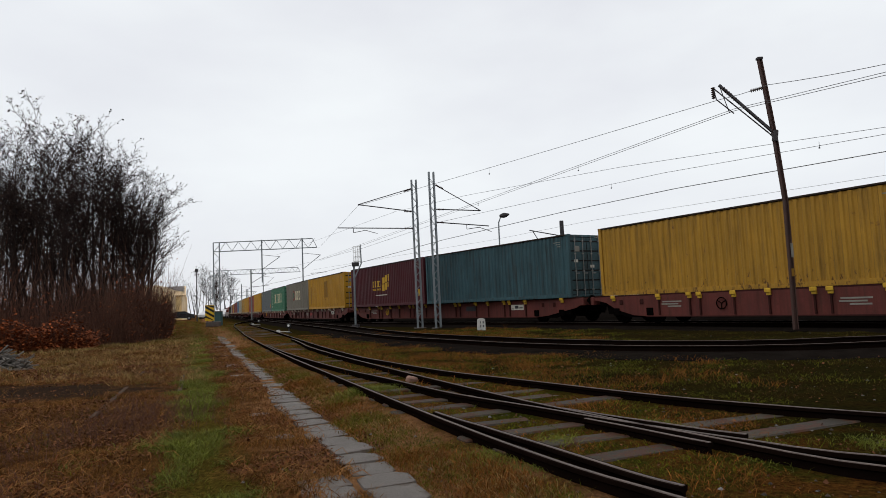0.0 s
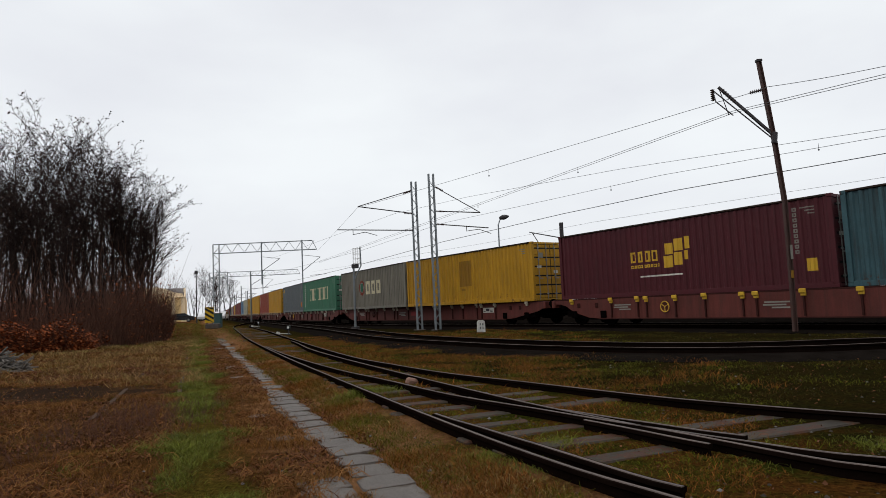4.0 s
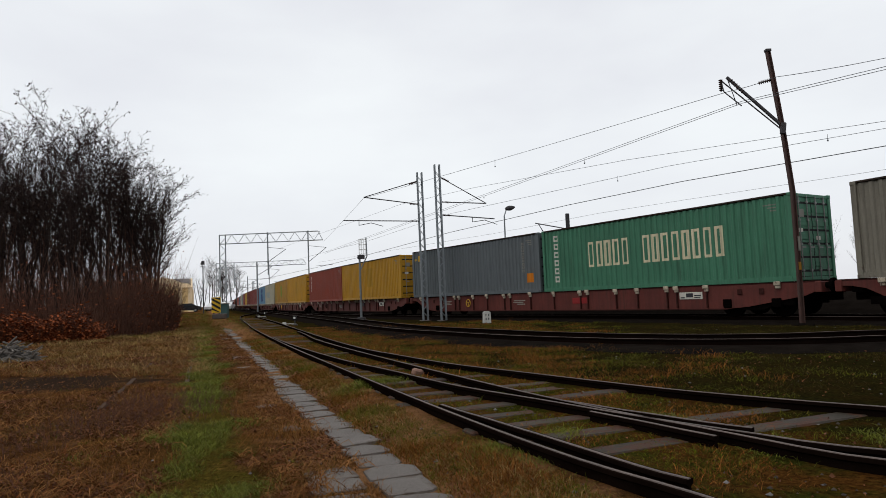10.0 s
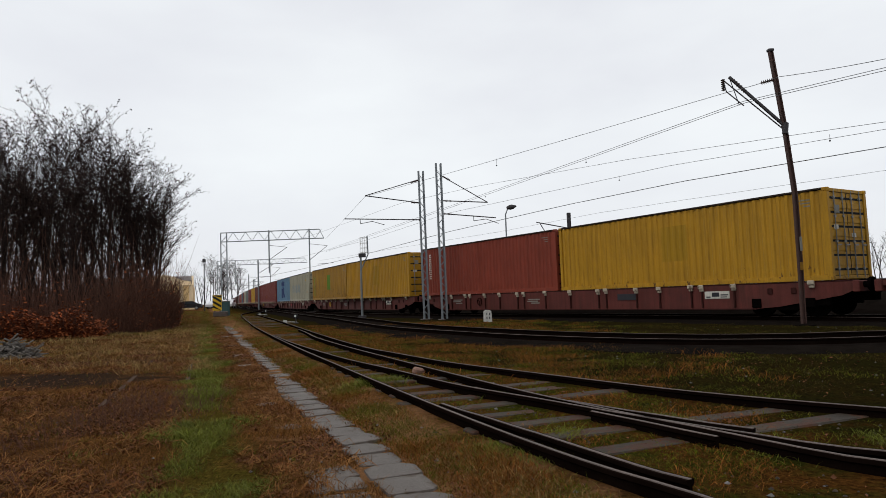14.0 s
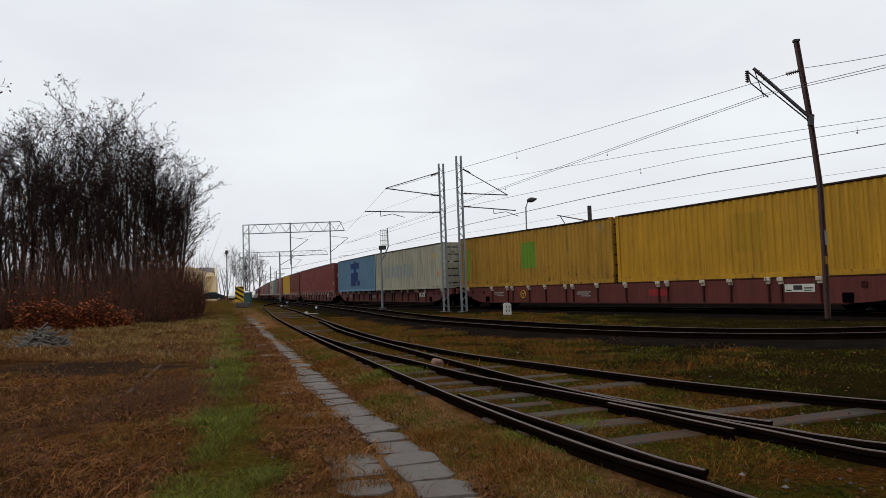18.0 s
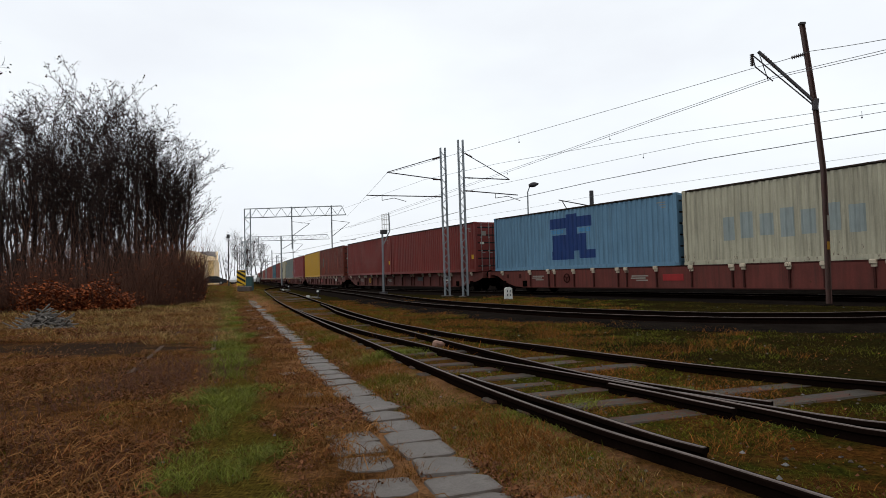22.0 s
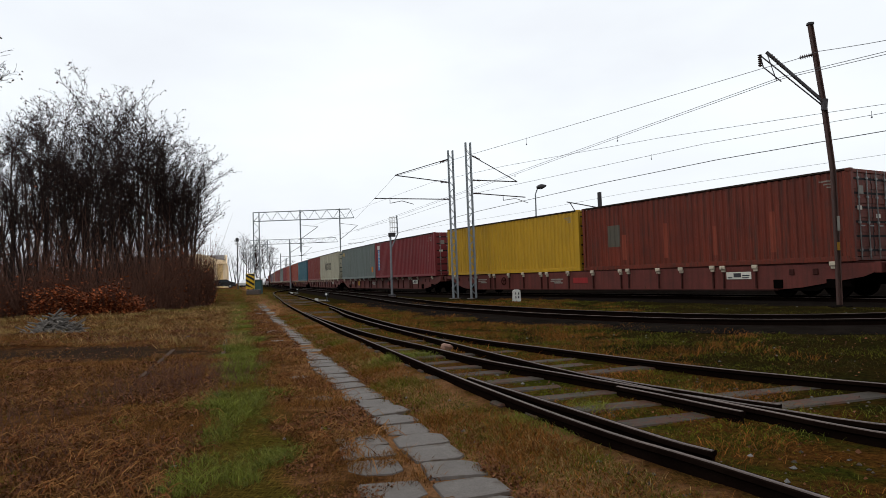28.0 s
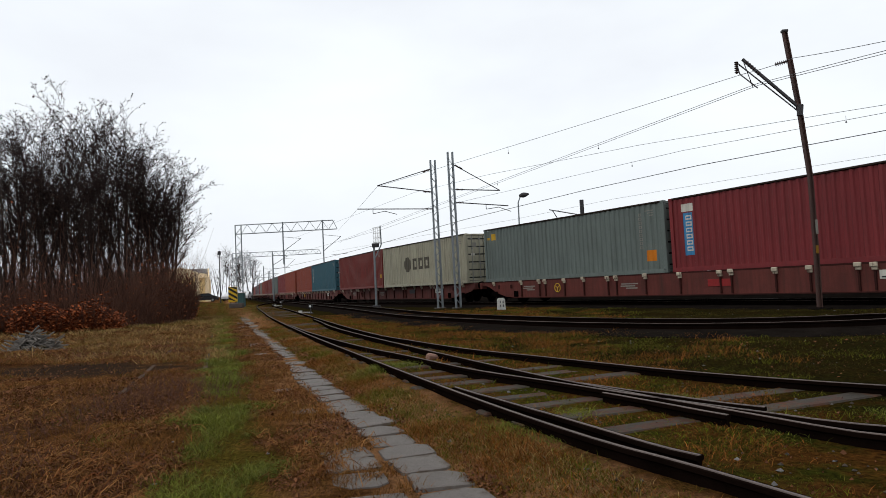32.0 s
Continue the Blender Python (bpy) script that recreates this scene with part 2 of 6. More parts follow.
twig = surface("thin_bare_twigs", (0.026, 0.016, 0.015), 0.9, 0.0, 0.3, 2.0, 20.0, 0.0, island=0.4, gloss=0.1)
dead_leaf = surface("rust_brown_dead_leaves", (0.33, 0.085, 0.025), 0.8, 0.0, 0.4, 6.0, 40.0, 0.0, island=0.92, gloss=0.15)
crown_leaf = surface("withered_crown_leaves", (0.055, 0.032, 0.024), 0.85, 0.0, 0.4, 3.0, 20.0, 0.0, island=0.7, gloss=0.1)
litter = surface("fallen_leaves", (0.20, 0.082, 0.036), 0.8, 0.0, 0.4, 6.0, 40.0, 0.0, island=0.9, gloss=0.1, alt=(0.13, 0.052, 0.022))
weeds_dry = surface("damp_brown_weeds", (0.25, 0.090, 0.020), 0.85, 0.0, 0.5, 0.8, 8.0, 0.0, island=0.9, gloss=0.05, alt=(0.15, 0.075, 0.014))
weeds_green = surface("damp_moss_green_weeds", (0.105, 0.115, 0.007), 0.85, 0.0, 0.5, 0.8, 8.0, 0.0, island=0.85, gloss=0.05, alt=(0.13, 0.10, 0.020))
stalk = surface("flattened_straw", (0.26, 0.125, 0.042), 0.85, 0.0, 0.4, 1.5, 8.0, 0.0, island=0.92, gloss=0.05, alt=(0.17, 0.052, 0.018))
# dark moss, its colour lowered further for the lens fall-off at right
falloff_moss_blades = surface("moss_darkened_for_falloff", (0.048, 0.046, 0.006), 0.85, 0.0, 0.5, 0.8, 8.0, 0.0, island=0.8, gloss=0.05, alt=(0.075, 0.042, 0.010))
pale_grass = surface("pale_olive_grass", (0.38, 0.235, 0.095), 0.85, 0.0, 0.5, 0.5, 8.0, 0.0, island=0.85, gloss=0.05, alt=(0.22, 0.17, 0.045))
dry_grass = surface("dry_grass", (0.25, 0.104, 0.028), 0.85, 0.0, 0.5, 0.8, 8.0, 0.0, island=0.94, gloss=0.05, alt=(0.14, 0.078, 0.016))
green_grass = surface("green_grass", (0.15, 0.165, 0.020), 0.8, 0.0, 0.4, 0.8, 8.0, 0.0, island=0.8, gloss=0.15)
brush = surface("brown_brushwood", (0.125, 0.060, 0.040), 0.9, 0.0, 0.4, 1.0, 8.0, 0.0, island=0.6, gloss=0.1)
gravel_stone = surface("gravel", (0.055, 0.038, 0.022), 0.85, 0.0, 0.4, 6.0, 40.0, 0.2, island=0.7)
rubble_stone = surface("broken_concrete", (0.16, 0.15, 0.14), 0.85, 0.0, 0.4, 5.0, 40.0, 0.3, island=0.7)
plaster = surface("ochre_yellow_plaster", (0.82, 0.58, 0.27), 0.85, 0.0, 0.15, 0.5, 20.0, 0.1, 0.2)
plaster_pale = surface("pale_yellow_plaster", (0.85, 0.66, 0.42), 0.85, 0.0, 0.12, 0.5, 20.0, 0.1, 0.2)
roof_sheet = surface("grey_roof_sheet", (0.12, 0.10, 0.09), 0.7, 0.0, 0.2)
window_glass = surface("dark_window_glass", (0.03, 0.035, 0.04), 0.1, 0.0, 0.1, bump=0.0, gloss=0.6)
sign_yellow = surface("warning_yellow", (0.62, 0.40, 0.02), 0.5, 0.0, 0.1)
sign_black = surface("warning_black", (0.015, 0.015, 0.015), 0.5, 0.0, 0.1)
car_black = surface("black_car_paint", (0.015, 0.016, 0.018), 0.2, 0.0, 0.1, bump=0.0, gloss=0.6)
car_white = surface("white_car_paint", (0.6, 0.6, 0.6), 0.25, 0.0, 0.05, bump=0.0, gloss=0.6)
cabinet_paint = surface("blue_green_cabinet_paint", (0.03, 0.08, 0.08), 0.6, 0.0, 0.15)
lamp_lens = surface("milky_lens", (0.6, 0.6, 0.58), 0.3, 0.0, 0.05, bump=0.0)


def ground_material():
    """Litter, dry and green grass in strips beside the slab path, dark soil by the tracks."""
    m, n, l = nodes_of("rough_railway_ground")
    b = n["Principled BSDF"]
    coord = n.new("ShaderNodeTexCoord").outputs["Object"]
    xyz = n.new("ShaderNodeSeparateXYZ")
    l.new(coord, xyz.inputs[0])
    u = math_node(n, l, "MULTIPLY_ADD", xyz.outputs[1], 0.377)
    l.new(xyz.outputs[0], u.node.inputs[2])
    broad = noise_node(n, l, coord, 0.35, 5.0)
    mid_ = noise_node(n, l, coord, 1.6, 6.0, None, 0.65)
    fine = noise_node(n, l, coord, 22.0, 9.0, None, 0.8)
    tiny = noise_node(n, l, coord, 70.0, 6.0, None, 0.7)
    mat_a = n.new("ShaderNodeMapping")
    mat_a.inputs["Scale"].default_value, mat_a.inputs["Rotation"].default_value = (1.0, 0.16, 1.0), (0, 0, 0.6)
    l.new(coord, mat_a.inputs[0])
    mat_b = n.new("ShaderNodeMapping")
    mat_b.inputs["Scale"].default_value, mat_b.inputs["Rotation"].default_value = (0.16, 1.0, 1.0), (0, 0, -0.35)
    l.new(coord, mat_b.inputs[0])
    fibre = math_node(n, l, "MAXIMUM", noise_node(n, l, mat_a.outputs[0], 85.0, 4.0, None, 0.6), noise_node(n, l, mat_b.outputs[0], 85.0, 4.0, None, 0.6))
    soil = mix_node(n, l, ramp_node(n, l, fine, 0.35, 0.65), (0.014, 0.007, 0.003), (0.125, 0.052, 0.018))
    dry = mix_node(n, l, ramp_node(n, l, fibre, 0.46, 0.68), (0.036, 0.016, 0.006), (0.36, 0.165, 0.050))
    green = mix_node(n, l, ramp_node(n, l, fibre, 0.44, 0.68), (0.020, 0.018, 0.003), (0.140, 0.130, 0.016))
    colour = mix_node(n, l, ramp_node(n, l, mid_, 0.38, 0.6), soil, dry)
    # u runs across the path; the green strip lies left of it
    off = math_node(n, l, "ADD", u, math_node(n, l, "MULTIPLY", math_node(n, l, "SUBTRACT", mid_, 0.5), 3.0))
    strip = math_node(n, l, "ABSOLUTE", math_node(n, l, "ADD", u, math_node(n, l, "MULTIPLY", math_node(n, l, "SUBTRACT", mid_, 0.5), 1.3)))
    fac = math_node(n, l, "MULTIPLY", ramp_node(n, l, strip, 0.15, 0.55, (1, 1, 1, 1), (0, 0, 0, 1)), 0.65)
    colour = mix_node(n, l, fac, colour, green)
    heath = math_node(n, l, "MULTIPLY", ramp_node(n, l, noise_node(n, l, coord, 0.75, 5.0, None, 0.6), 0.46, 0.60), ramp_node(n, l, math_node(n, l, "MULTIPLY", u, -0.1), 0.07, 0.14))
    heather = mix_node(n, l, ramp_node(n, l, fine, 0.38, 0.7), (0.008, 0.004, 0.002), (0.085, 0.028, 0.012))
    colour = mix_node(n, l, math_node(n, l, "MULTIPLY", heath, 0.92), colour, heather)
    patches = ramp_node(n, l, broad, 0.52, 0.68)
    colour = mix_node(n, l, math_node(n, l, "MULTIPLY", patches, 0.22), colour, green)
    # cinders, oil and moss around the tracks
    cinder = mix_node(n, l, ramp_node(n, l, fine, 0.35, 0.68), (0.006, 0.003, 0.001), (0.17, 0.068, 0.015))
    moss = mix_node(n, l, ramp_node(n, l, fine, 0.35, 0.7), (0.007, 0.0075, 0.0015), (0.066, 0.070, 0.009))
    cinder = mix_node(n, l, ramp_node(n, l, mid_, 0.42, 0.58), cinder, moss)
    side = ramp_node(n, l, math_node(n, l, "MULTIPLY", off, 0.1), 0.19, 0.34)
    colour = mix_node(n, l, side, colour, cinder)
    # moss right of the turnout, coloured darker to imitate lens fall-off
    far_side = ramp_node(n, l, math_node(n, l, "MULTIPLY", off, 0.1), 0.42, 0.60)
    moss_falloff = mix_node(n, l, ramp_node(n, l, fine, 0.4, 0.7), (0.004, 0.0035, 0.0015), (0.034, 0.029, 0.006))
    colour = mix_node(n, l, math_node(n, l, "MULTIPLY", far_side, 0.9), colour, moss_falloff)
    # trodden paler earth on both sides of the slabs
    walked = math_node(n, l, "ABSOLUTE", math_node(n, l, "SUBTRACT", off, 1.5))
    trodden = mix_node(n, l, ramp_node(n, l, fine, 0.3, 0.7), (0.090, 0.046, 0.022), (0.46, 0.230, 0.105))
    colour = mix_node(n, l, math_node(n, l, "MULTIPLY", ramp_node(n, l, walked, 0.45, 1.4, (1, 1, 1, 1), (0, 0, 0, 1)), 0.85), colour, trodden)
    # bare dark earth left of the grass, near the pile of sticks
    bx = math_node(n, l, "MULTIPLY", math_node(n, l, "ADD", xyz.outputs[0], 8.3), 0.26)
    by = math_node(n, l, "MULTIPLY", math_node(n, l, "SUBTRACT", xyz.outputs[1], 12.2), 0.62)
    rr = math_node(n, l, "ADD", math_node(n, l, "MULTIPLY", bx, bx), math_node(n, l, "MULTIPLY", by, by))
    rr = math_node(n, l, "ADD", rr, math_node(n, l, "MULTIPLY", math_node(n, l, "SUBTRACT", mid_, 0.5), 1.6))
    colour = mix_node(n, l, ramp_node(n, l, rr, 0.3, 0.9, (0.95, 0.95, 0.95, 1), (0, 0, 0, 1)), colour, (0.036, 0.023, 0.016))
    colour = mix_node(n, l, ramp_node(n, l, tiny, 0.45, 0.75), mix_node(n, l, 0.35, colour, (0.01, 0.007, 0.005)), colour)
    l.new(colour, b.inputs["Base Color"])
    b.inputs["Roughness"].default_value = 0.9
    b.inputs["Specular IOR Level"].default_value = 0.0
    bp = n.new("ShaderNodeBump")
    bp.inputs["Strength"].default_value, bp.inputs["Distance"].default_value = 0.8, 0.05
    l.new(fine, bp.inputs["Height"])
    l.new(bp.outputs[0], b.inputs["Normal"])
    return m


ground_mat = ground_material()
# ballast lowered to near-black; the shade under the train is in this colour
ballast_mat = surface("shade_black_ballast", (0.009, 0.0072, 0.006), 0.95, 0.0, 0.5, 3.0, 24.0, 0.8, gloss=0.0)


# ---- building helpers ----
def mesh_of(name, verts, faces, smooth=False):
    me = bpy.data.meshes.new(name)
    me.from_pydata([tuple(v) for v in verts], [], faces)
    if smooth:
        me.polygons.foreach_set("use_smooth", [True] * len(me.polygons))
    me.update()
    return me


class Shape:
    """Collects boxes, tubes and sheets into one mesh."""

    def __init__(self):
        self.v, self.f = [], []

    def add(self, verts, faces):
        k = len(self.v)
        self.v += [tuple(p) for p in verts]
        self.f += [tuple(i + k for i in face) for face in faces]
        return self

    def box(self, x0, x1, y0, y1, z0, z1, bevel=0.0, m=None):
        if bevel <= 0:
            v = [(x, y, z) for x in (x0, x1) for y in (y0, y1) for z in (z0, z1)]
            f = [(0, 1, 3, 2), (4, 6, 7, 5), (0, 4, 5, 1), (2, 3, 7, 6), (0, 2, 6, 4), (1, 5, 7, 3)]
        else:
            bm = bmesh.new()
            bmesh.ops.create_cube(bm, size=1.0)
            for q in bm.verts:
                q.co = ((x0 + x1) / 2 + q.co.x * (x1 - x0), (y0 + y1) / 2 + q.co.y * (y1 - y0), (z0 + z1) / 2 + q.co.z * (z1 - z0))
            bmesh.ops.bevel(bm, geom=list(bm.edges), offset=bevel, segments=1, affect="EDGES")
            bm.verts.index_update()
            v, f = [tuple(q.co) for q in bm.verts], [tuple(q.index for q in p.verts) for p in bm.faces]
            bm.free()
        if m is not None:
            v = [m @ Vector(p) for p in v]
        return self.add(v, f)

    def tube(self, a, b, r0, r1=None, sides=8, caps=True):
        a, b = Vector(a), Vector(b)
        r1 = r0 if r1 is None else r1
        axis = (b - a).normalized()
        side = axis.orthogonal().normalized()
        other = axis.cross(side)
        v = []
        for p, r in ((a, r0), (b, r1)):
            v += [p + (side * math.cos(2 * math.pi * k / sides) + other * math.sin(2 * math.pi * k / sides)) * r for k in range(sides)]
        f = [(k, (k + 1) % sides, sides + (k + 1) % sides, sides + k) for k in range(sides)]
        if caps:
            f += [tuple(reversed(range(sides))), tuple(range(sides, 2 * sides))]
        return self.add(v, f)

    def chain(self, points, r, sides=6):
        for a, b in zip(points[:-1], points[1:]):
            self.tube(a, b, r, r, sides)
        return self

    def prism(self, outline, y0, y1):
        """An outline in x and z, drawn out along y."""
        k = len(outline)
        v = [(x, y0, z) for x, z in outline] + [(x, y1, z) for x, z in outline]
        f = [tuple(range(k)), tuple(reversed(range(k, 2 * k)))]
        f += [(i, i + k, (i + 1) % k + k, (i + 1) % k) for i in range(k)]
        return self.add(v, f)

    def mesh(self, name, smooth=False):
        return mesh_of(name, self.v, self.f, smooth)


def part(name, shape, material, parent=None, label="", m=None, smooth=False):
    """Links a Shape or a mesh as one object under its thing."""
    me = shape.mesh(name, smooth) if isinstance(shape, Shape) else shape
    ob = new(name, me)
    if not me.materials:
        me.materials.append(None)
    ob.material_slots[0].link = "OBJECT"
    ob.material_slots[0].material = material
    if parent is not None:
        ob.parent = parent
    if m is not None:
        ob.matrix_basis = m
    return tagged(ob, label)


def thing(name, label, category, m=None, group="", kind=""):
    ob = new(name)
    ob.empty_display_size = 0.2
    if m is not None:
        ob.matrix_basis = m
    return tagged(ob, label, category, group, kind)


def spline(points, step=0.5):
    """A smooth line through a few plan points, cut into equal steps."""
    P = [np.array(p, float) for p in points]
    out = []
    for i in range(len(P) - 1):
        p0, p1, p2, p3 = P[max(i - 1, 0)], P[i], P[i + 1], P[min(i + 2, len(P) - 1)]
        for k in range(40):
            u = k / 40
            out.append(0.5 * (2 * p1 + (p2 - p0) * u + (2 * p0 - 5 * p1 + 4 * p2 - p3) * u * u + (3 * p1 - p0 - 3 * p2 + p3) * u ** 3))
    out.append(P[-1])
    out = np.array(out)
    d = np.concatenate([[0], np.cumsum(np.linalg.norm(np.diff(out, axis=0), axis=1))])
    s = np.arange(0, d[-1], step)
    return np.stack([np.interp(s, d, out[:, k]) for k in range(out.shape[1])], axis=1)


def normals_of(line):
    t = np.gradient(line[:, :2], axis=0)
    t /= np.linalg.norm(t, axis=1)[:, None]
    return np.stack([t[:, 1], -t[:, 0]], axis=1)


def sweep(line, profile, z=0.0):
    """A profile (across, up) drawn along a plan line."""
    n = normals_of(line)
    k = len(profile)
    v = [(line[i, 0] + n[i, 0] * a, line[i, 1] + n[i, 1] * a, z + h) for i in range(len(line)) for a, h in profile]
    f = [(i * k + j, i * k + (j + 1) % k, (i + 1) * k + (j + 1) % k, (i + 1) * k + j) for i in range(len(line) - 1) for j in range(k)]
    f += [tuple(range(k)), tuple(reversed(range((len(line) - 1) * k, len(line) * k)))]
    return v, f


RAIL = [(-0.065, -0.155), (0.065, -0.155), (0.065, -0.14), (0.012, -0.12), (0.012, -0.045), (0.035, -0.03), (0.035, -0.003),
        (-0.035, -0.003), (-0.035, -0.03), (-0.012, -0.045), (-0.012, -0.12), (-0.065, -0.14)]
HEAD = [(-0.013, -0.004), (0.013, -0.004), (0.010, 0.003), (-0.010, 0.003)]


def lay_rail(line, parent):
    r = part("rail", Shape().add(*sweep(line, RAIL)), rail_side, parent, "rusty steel rail, its sides near-black with shade in the colour")
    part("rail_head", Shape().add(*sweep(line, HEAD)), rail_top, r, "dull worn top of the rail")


# ---- the line of the train's track: its near container faces, then the middle of the track ----
KNOTS = (-40, -15, 10, 35, 60, 90, 130, 200, 400)
TURNS = (-0.50, -0.473, -0.6166, -0.4458, -0.3837, -0.365, -0.347, -0.331, -0.345)
S_ALL = np.linspace(-420, 760, 5901)
H_ALL = np.interp(S_ALL, KNOTS, TURNS)


def running(v):
    c = np.concatenate([[0], np.cumsum((v[1:] + v[:-1]) / 2 * (S_ALL[1] - S_ALL[0]))])
    return c - np.interp(0, S_ALL, c)


X_ALL = 9.609 + running(np.sin(H_ALL)) + 1.22 * np.cos(H_ALL)
Y_ALL = 23.606 + running(np.cos(H_ALL)) - 1.22 * np.sin(H_ALL)


def on_track(s):
    return np.array([np.interp(s, S_ALL, X_ALL), np.interp(s, S_ALL, Y_ALL)])


def train_line(s0, s1, step, off=0.0):
    s = np.arange(s0, s1, step)
    h = np.interp(s, S_ALL, H_ALL)
    return np.stack([np.interp(s, S_ALL, X_ALL) + off * np.cos(h), np.interp(s, S_ALL, Y_ALL) - off * np.sin(h)], axis=1)


# ---- ground ----
FILL_Y = (2, 4, 8, 14, 23, 42, 60)
FILL_A = (10, 5.6, 1.8, -1.2, -4.6, -11.2, -17.5)
FILL_C = (2.6, 1.1, -0.6, -3.0, -6.4, -13.2, -19.3)


FILL_AT = [(float(np.interp(k * 0.1, FILL_Y, FILL_A)), float(np.interp(k * 0.1, FILL_Y, FILL_C))) for k in range(602)]


def ground_height(x, y):
    near = math.exp(-(x * x + (y - 10) ** 2) / 3000.0)
    lumps = 0.05 * noise.noise((x * 0.5, y * 0.5, 0.3)) + 0.025 * noise.noise((x * 1.7, y * 1.7, 5.0))
    u = x + 0.377 * y - 1.52
    rough_left = 0.10 * max(0.0, min(1.0, (-u - 3.0) / 4.0)) * (noise.noise((x * 0.35, y * 0.35, 9.0)) + 0.6)
    # beyond the path's far end the yard left of the tracks lies half a metre higher
    side, far = max(0.0, min(1.0, (-0.335 * y - x) / 5.0)), max(0.0, min(1.0, (y - 42.0) / 30.0))
    rise = 0.55 * side * side * (3 - 2 * side) * far * far * (3 - 2 * far)
    # inside the turnout the ground is filled up to the sleepers
    fill = 0.0
    if 2 < y < 60:
        a, c = FILL_AT[int(y * 10)]
        fill = 0.10 * max(0.0, min(1.0, min(x - c + 0.9, a + 0.9 - x) / 0.7))
    hollow = 0.16 * math.exp(-((x + 5.2) ** 2 + (y - 9.1) ** 2 * 1.6) / 0.18)
    return -0.20 - hollow + (lumps * (0.5 if fill else 1.0) + rough_left) * near + rise + fill


def build_ground():
    def axis(lo, hi, k, bend):
        t = np.linspace(-1, 1, k)
        s = np.sinh(bend * t) / np.sinh(bend)
        return np.where(s < 0, -s * lo, s * hi)
    xs, ys = axis(-2500, 2500, 300, 8.2), axis(-1200, 3600, 330, 8.6) + 9.0
    v = [(x, y, ground_height(x, y)) for y in ys for x in xs]
    k = len(xs)
    f = [(j * k + i, j * k + i + 1, (j + 1) * k + i + 1, (j + 1) * k + i) for j in range(len(ys) - 1) for i in range(k - 1)]
    ob = part("ground", mesh_of("ground", v, f, True), ground_mat)
    tagged(ob, "rough ground of brown litter, dry grass and green patches", "ground", kind="structure")


build_ground()

# ballast beds of the running tracks
MID = spline([(34, -24), (22, -4.5), (16.8, 4.8), (13.8, 10.0), (11.3, 12.8), (9.2, 13.8), (7.3, 14.0), (5.25, 15.0), (3.1, 17.3), (1.15, 20.4), (-2.1, 27), (-6.7, 40.6), (-14, 61), (-22, 83), (-40, 131), (-110, 325)], 0.5)
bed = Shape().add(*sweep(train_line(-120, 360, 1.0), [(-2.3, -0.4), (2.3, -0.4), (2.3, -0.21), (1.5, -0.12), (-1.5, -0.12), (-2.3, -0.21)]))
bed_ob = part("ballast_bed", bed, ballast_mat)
tagged(bed_ob, "ballast under the train's track, near-black for the train's shade", "ballast", kind="structure")
# added bank: hides the lit ground beyond, so below the wagons stays black
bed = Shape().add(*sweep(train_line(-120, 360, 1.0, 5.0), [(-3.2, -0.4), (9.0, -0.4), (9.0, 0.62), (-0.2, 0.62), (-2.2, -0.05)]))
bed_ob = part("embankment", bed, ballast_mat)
tagged(bed_ob, "added low black bank that keeps the view under the train dark", "embankment", kind="structure")
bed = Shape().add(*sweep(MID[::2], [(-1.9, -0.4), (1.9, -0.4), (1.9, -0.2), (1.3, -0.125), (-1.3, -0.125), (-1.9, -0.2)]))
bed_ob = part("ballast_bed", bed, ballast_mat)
tagged(bed_ob, "dark ballast under the empty running track", "ballast", kind="structure")

# ---- train's track and the empty track before it ----
train_track = thing("track_of_the_train", "dark running track under the container train", "railway track", kind="structure")
for off in (-0.75, 0.75):
    lay_rail(train_line(-100, 340, 1.0, off), train_track)
mid_track = thing("empty_track", "empty running track with dark rusty rails", "railway track", kind="structure")
mid_n = normals_of(MID)
for off in (-0.75, 0.75):
    lay_rail(MID + mid_n * off, mid_track)
sleeper_mesh = Shape().box(-1.25, 1.25, -0.12, 0.12, -0.28, -0.135, 0.012).mesh("sleeper")


def lay_sleeper(line, i, parent, mesh, wide=1.0, z=0.0):
    a, b = line[max(i - 1, 0)], line[min(i + 1, len(line) - 1)]
    turn = math.degrees(math.atan2(b[1] - a[1], b[0] - a[0])) - 90
    ob = part("sleeper", mesh, sleeper_wood, parent, "", pose(line[i][0], line[i][1], z, 0, 0, turn + random.uniform(-1.5, 1.5)) @ Matrix.Diagonal((wide, 1, 1, 1)))
    return ob


# ---- the near turnout: one track from afar that parts into two towards the viewer ----
turnout = thing("turnout", "rusty turnout with weathered timber sleepers in weeds", "railway track", kind="structure")
RAIL_C = spline([(2.12, 2.1), (1.32, 3.65), (0.78, 4.61), (-0.08, 6.59), (-1.83, 10.99), (-4.51, 17.91), (-8.2, 27.86), (-11.6, 37.5), (-20.6, 64), (-24.5, 79), (-27.5, 95), (-33, 118), (-48, 155)], 0.3)
RAIL_A = spline([(9.5, 3.3), (6.2, 4.5), (4.4, 5.45), (3.63, 6.05), (2.78, 6.95), (2.17, 7.75), (1.0, 9.55), (-0.03, 11.15), (-1.1, 13.3), (-2.3, 16.0), (-4.85, 23.1), (-11.3, 42.0), (-19.2, 64.5), (-22.9, 79), (-26.0, 94.5), (-31.5, 117), (-46.4, 154)], 0.3)
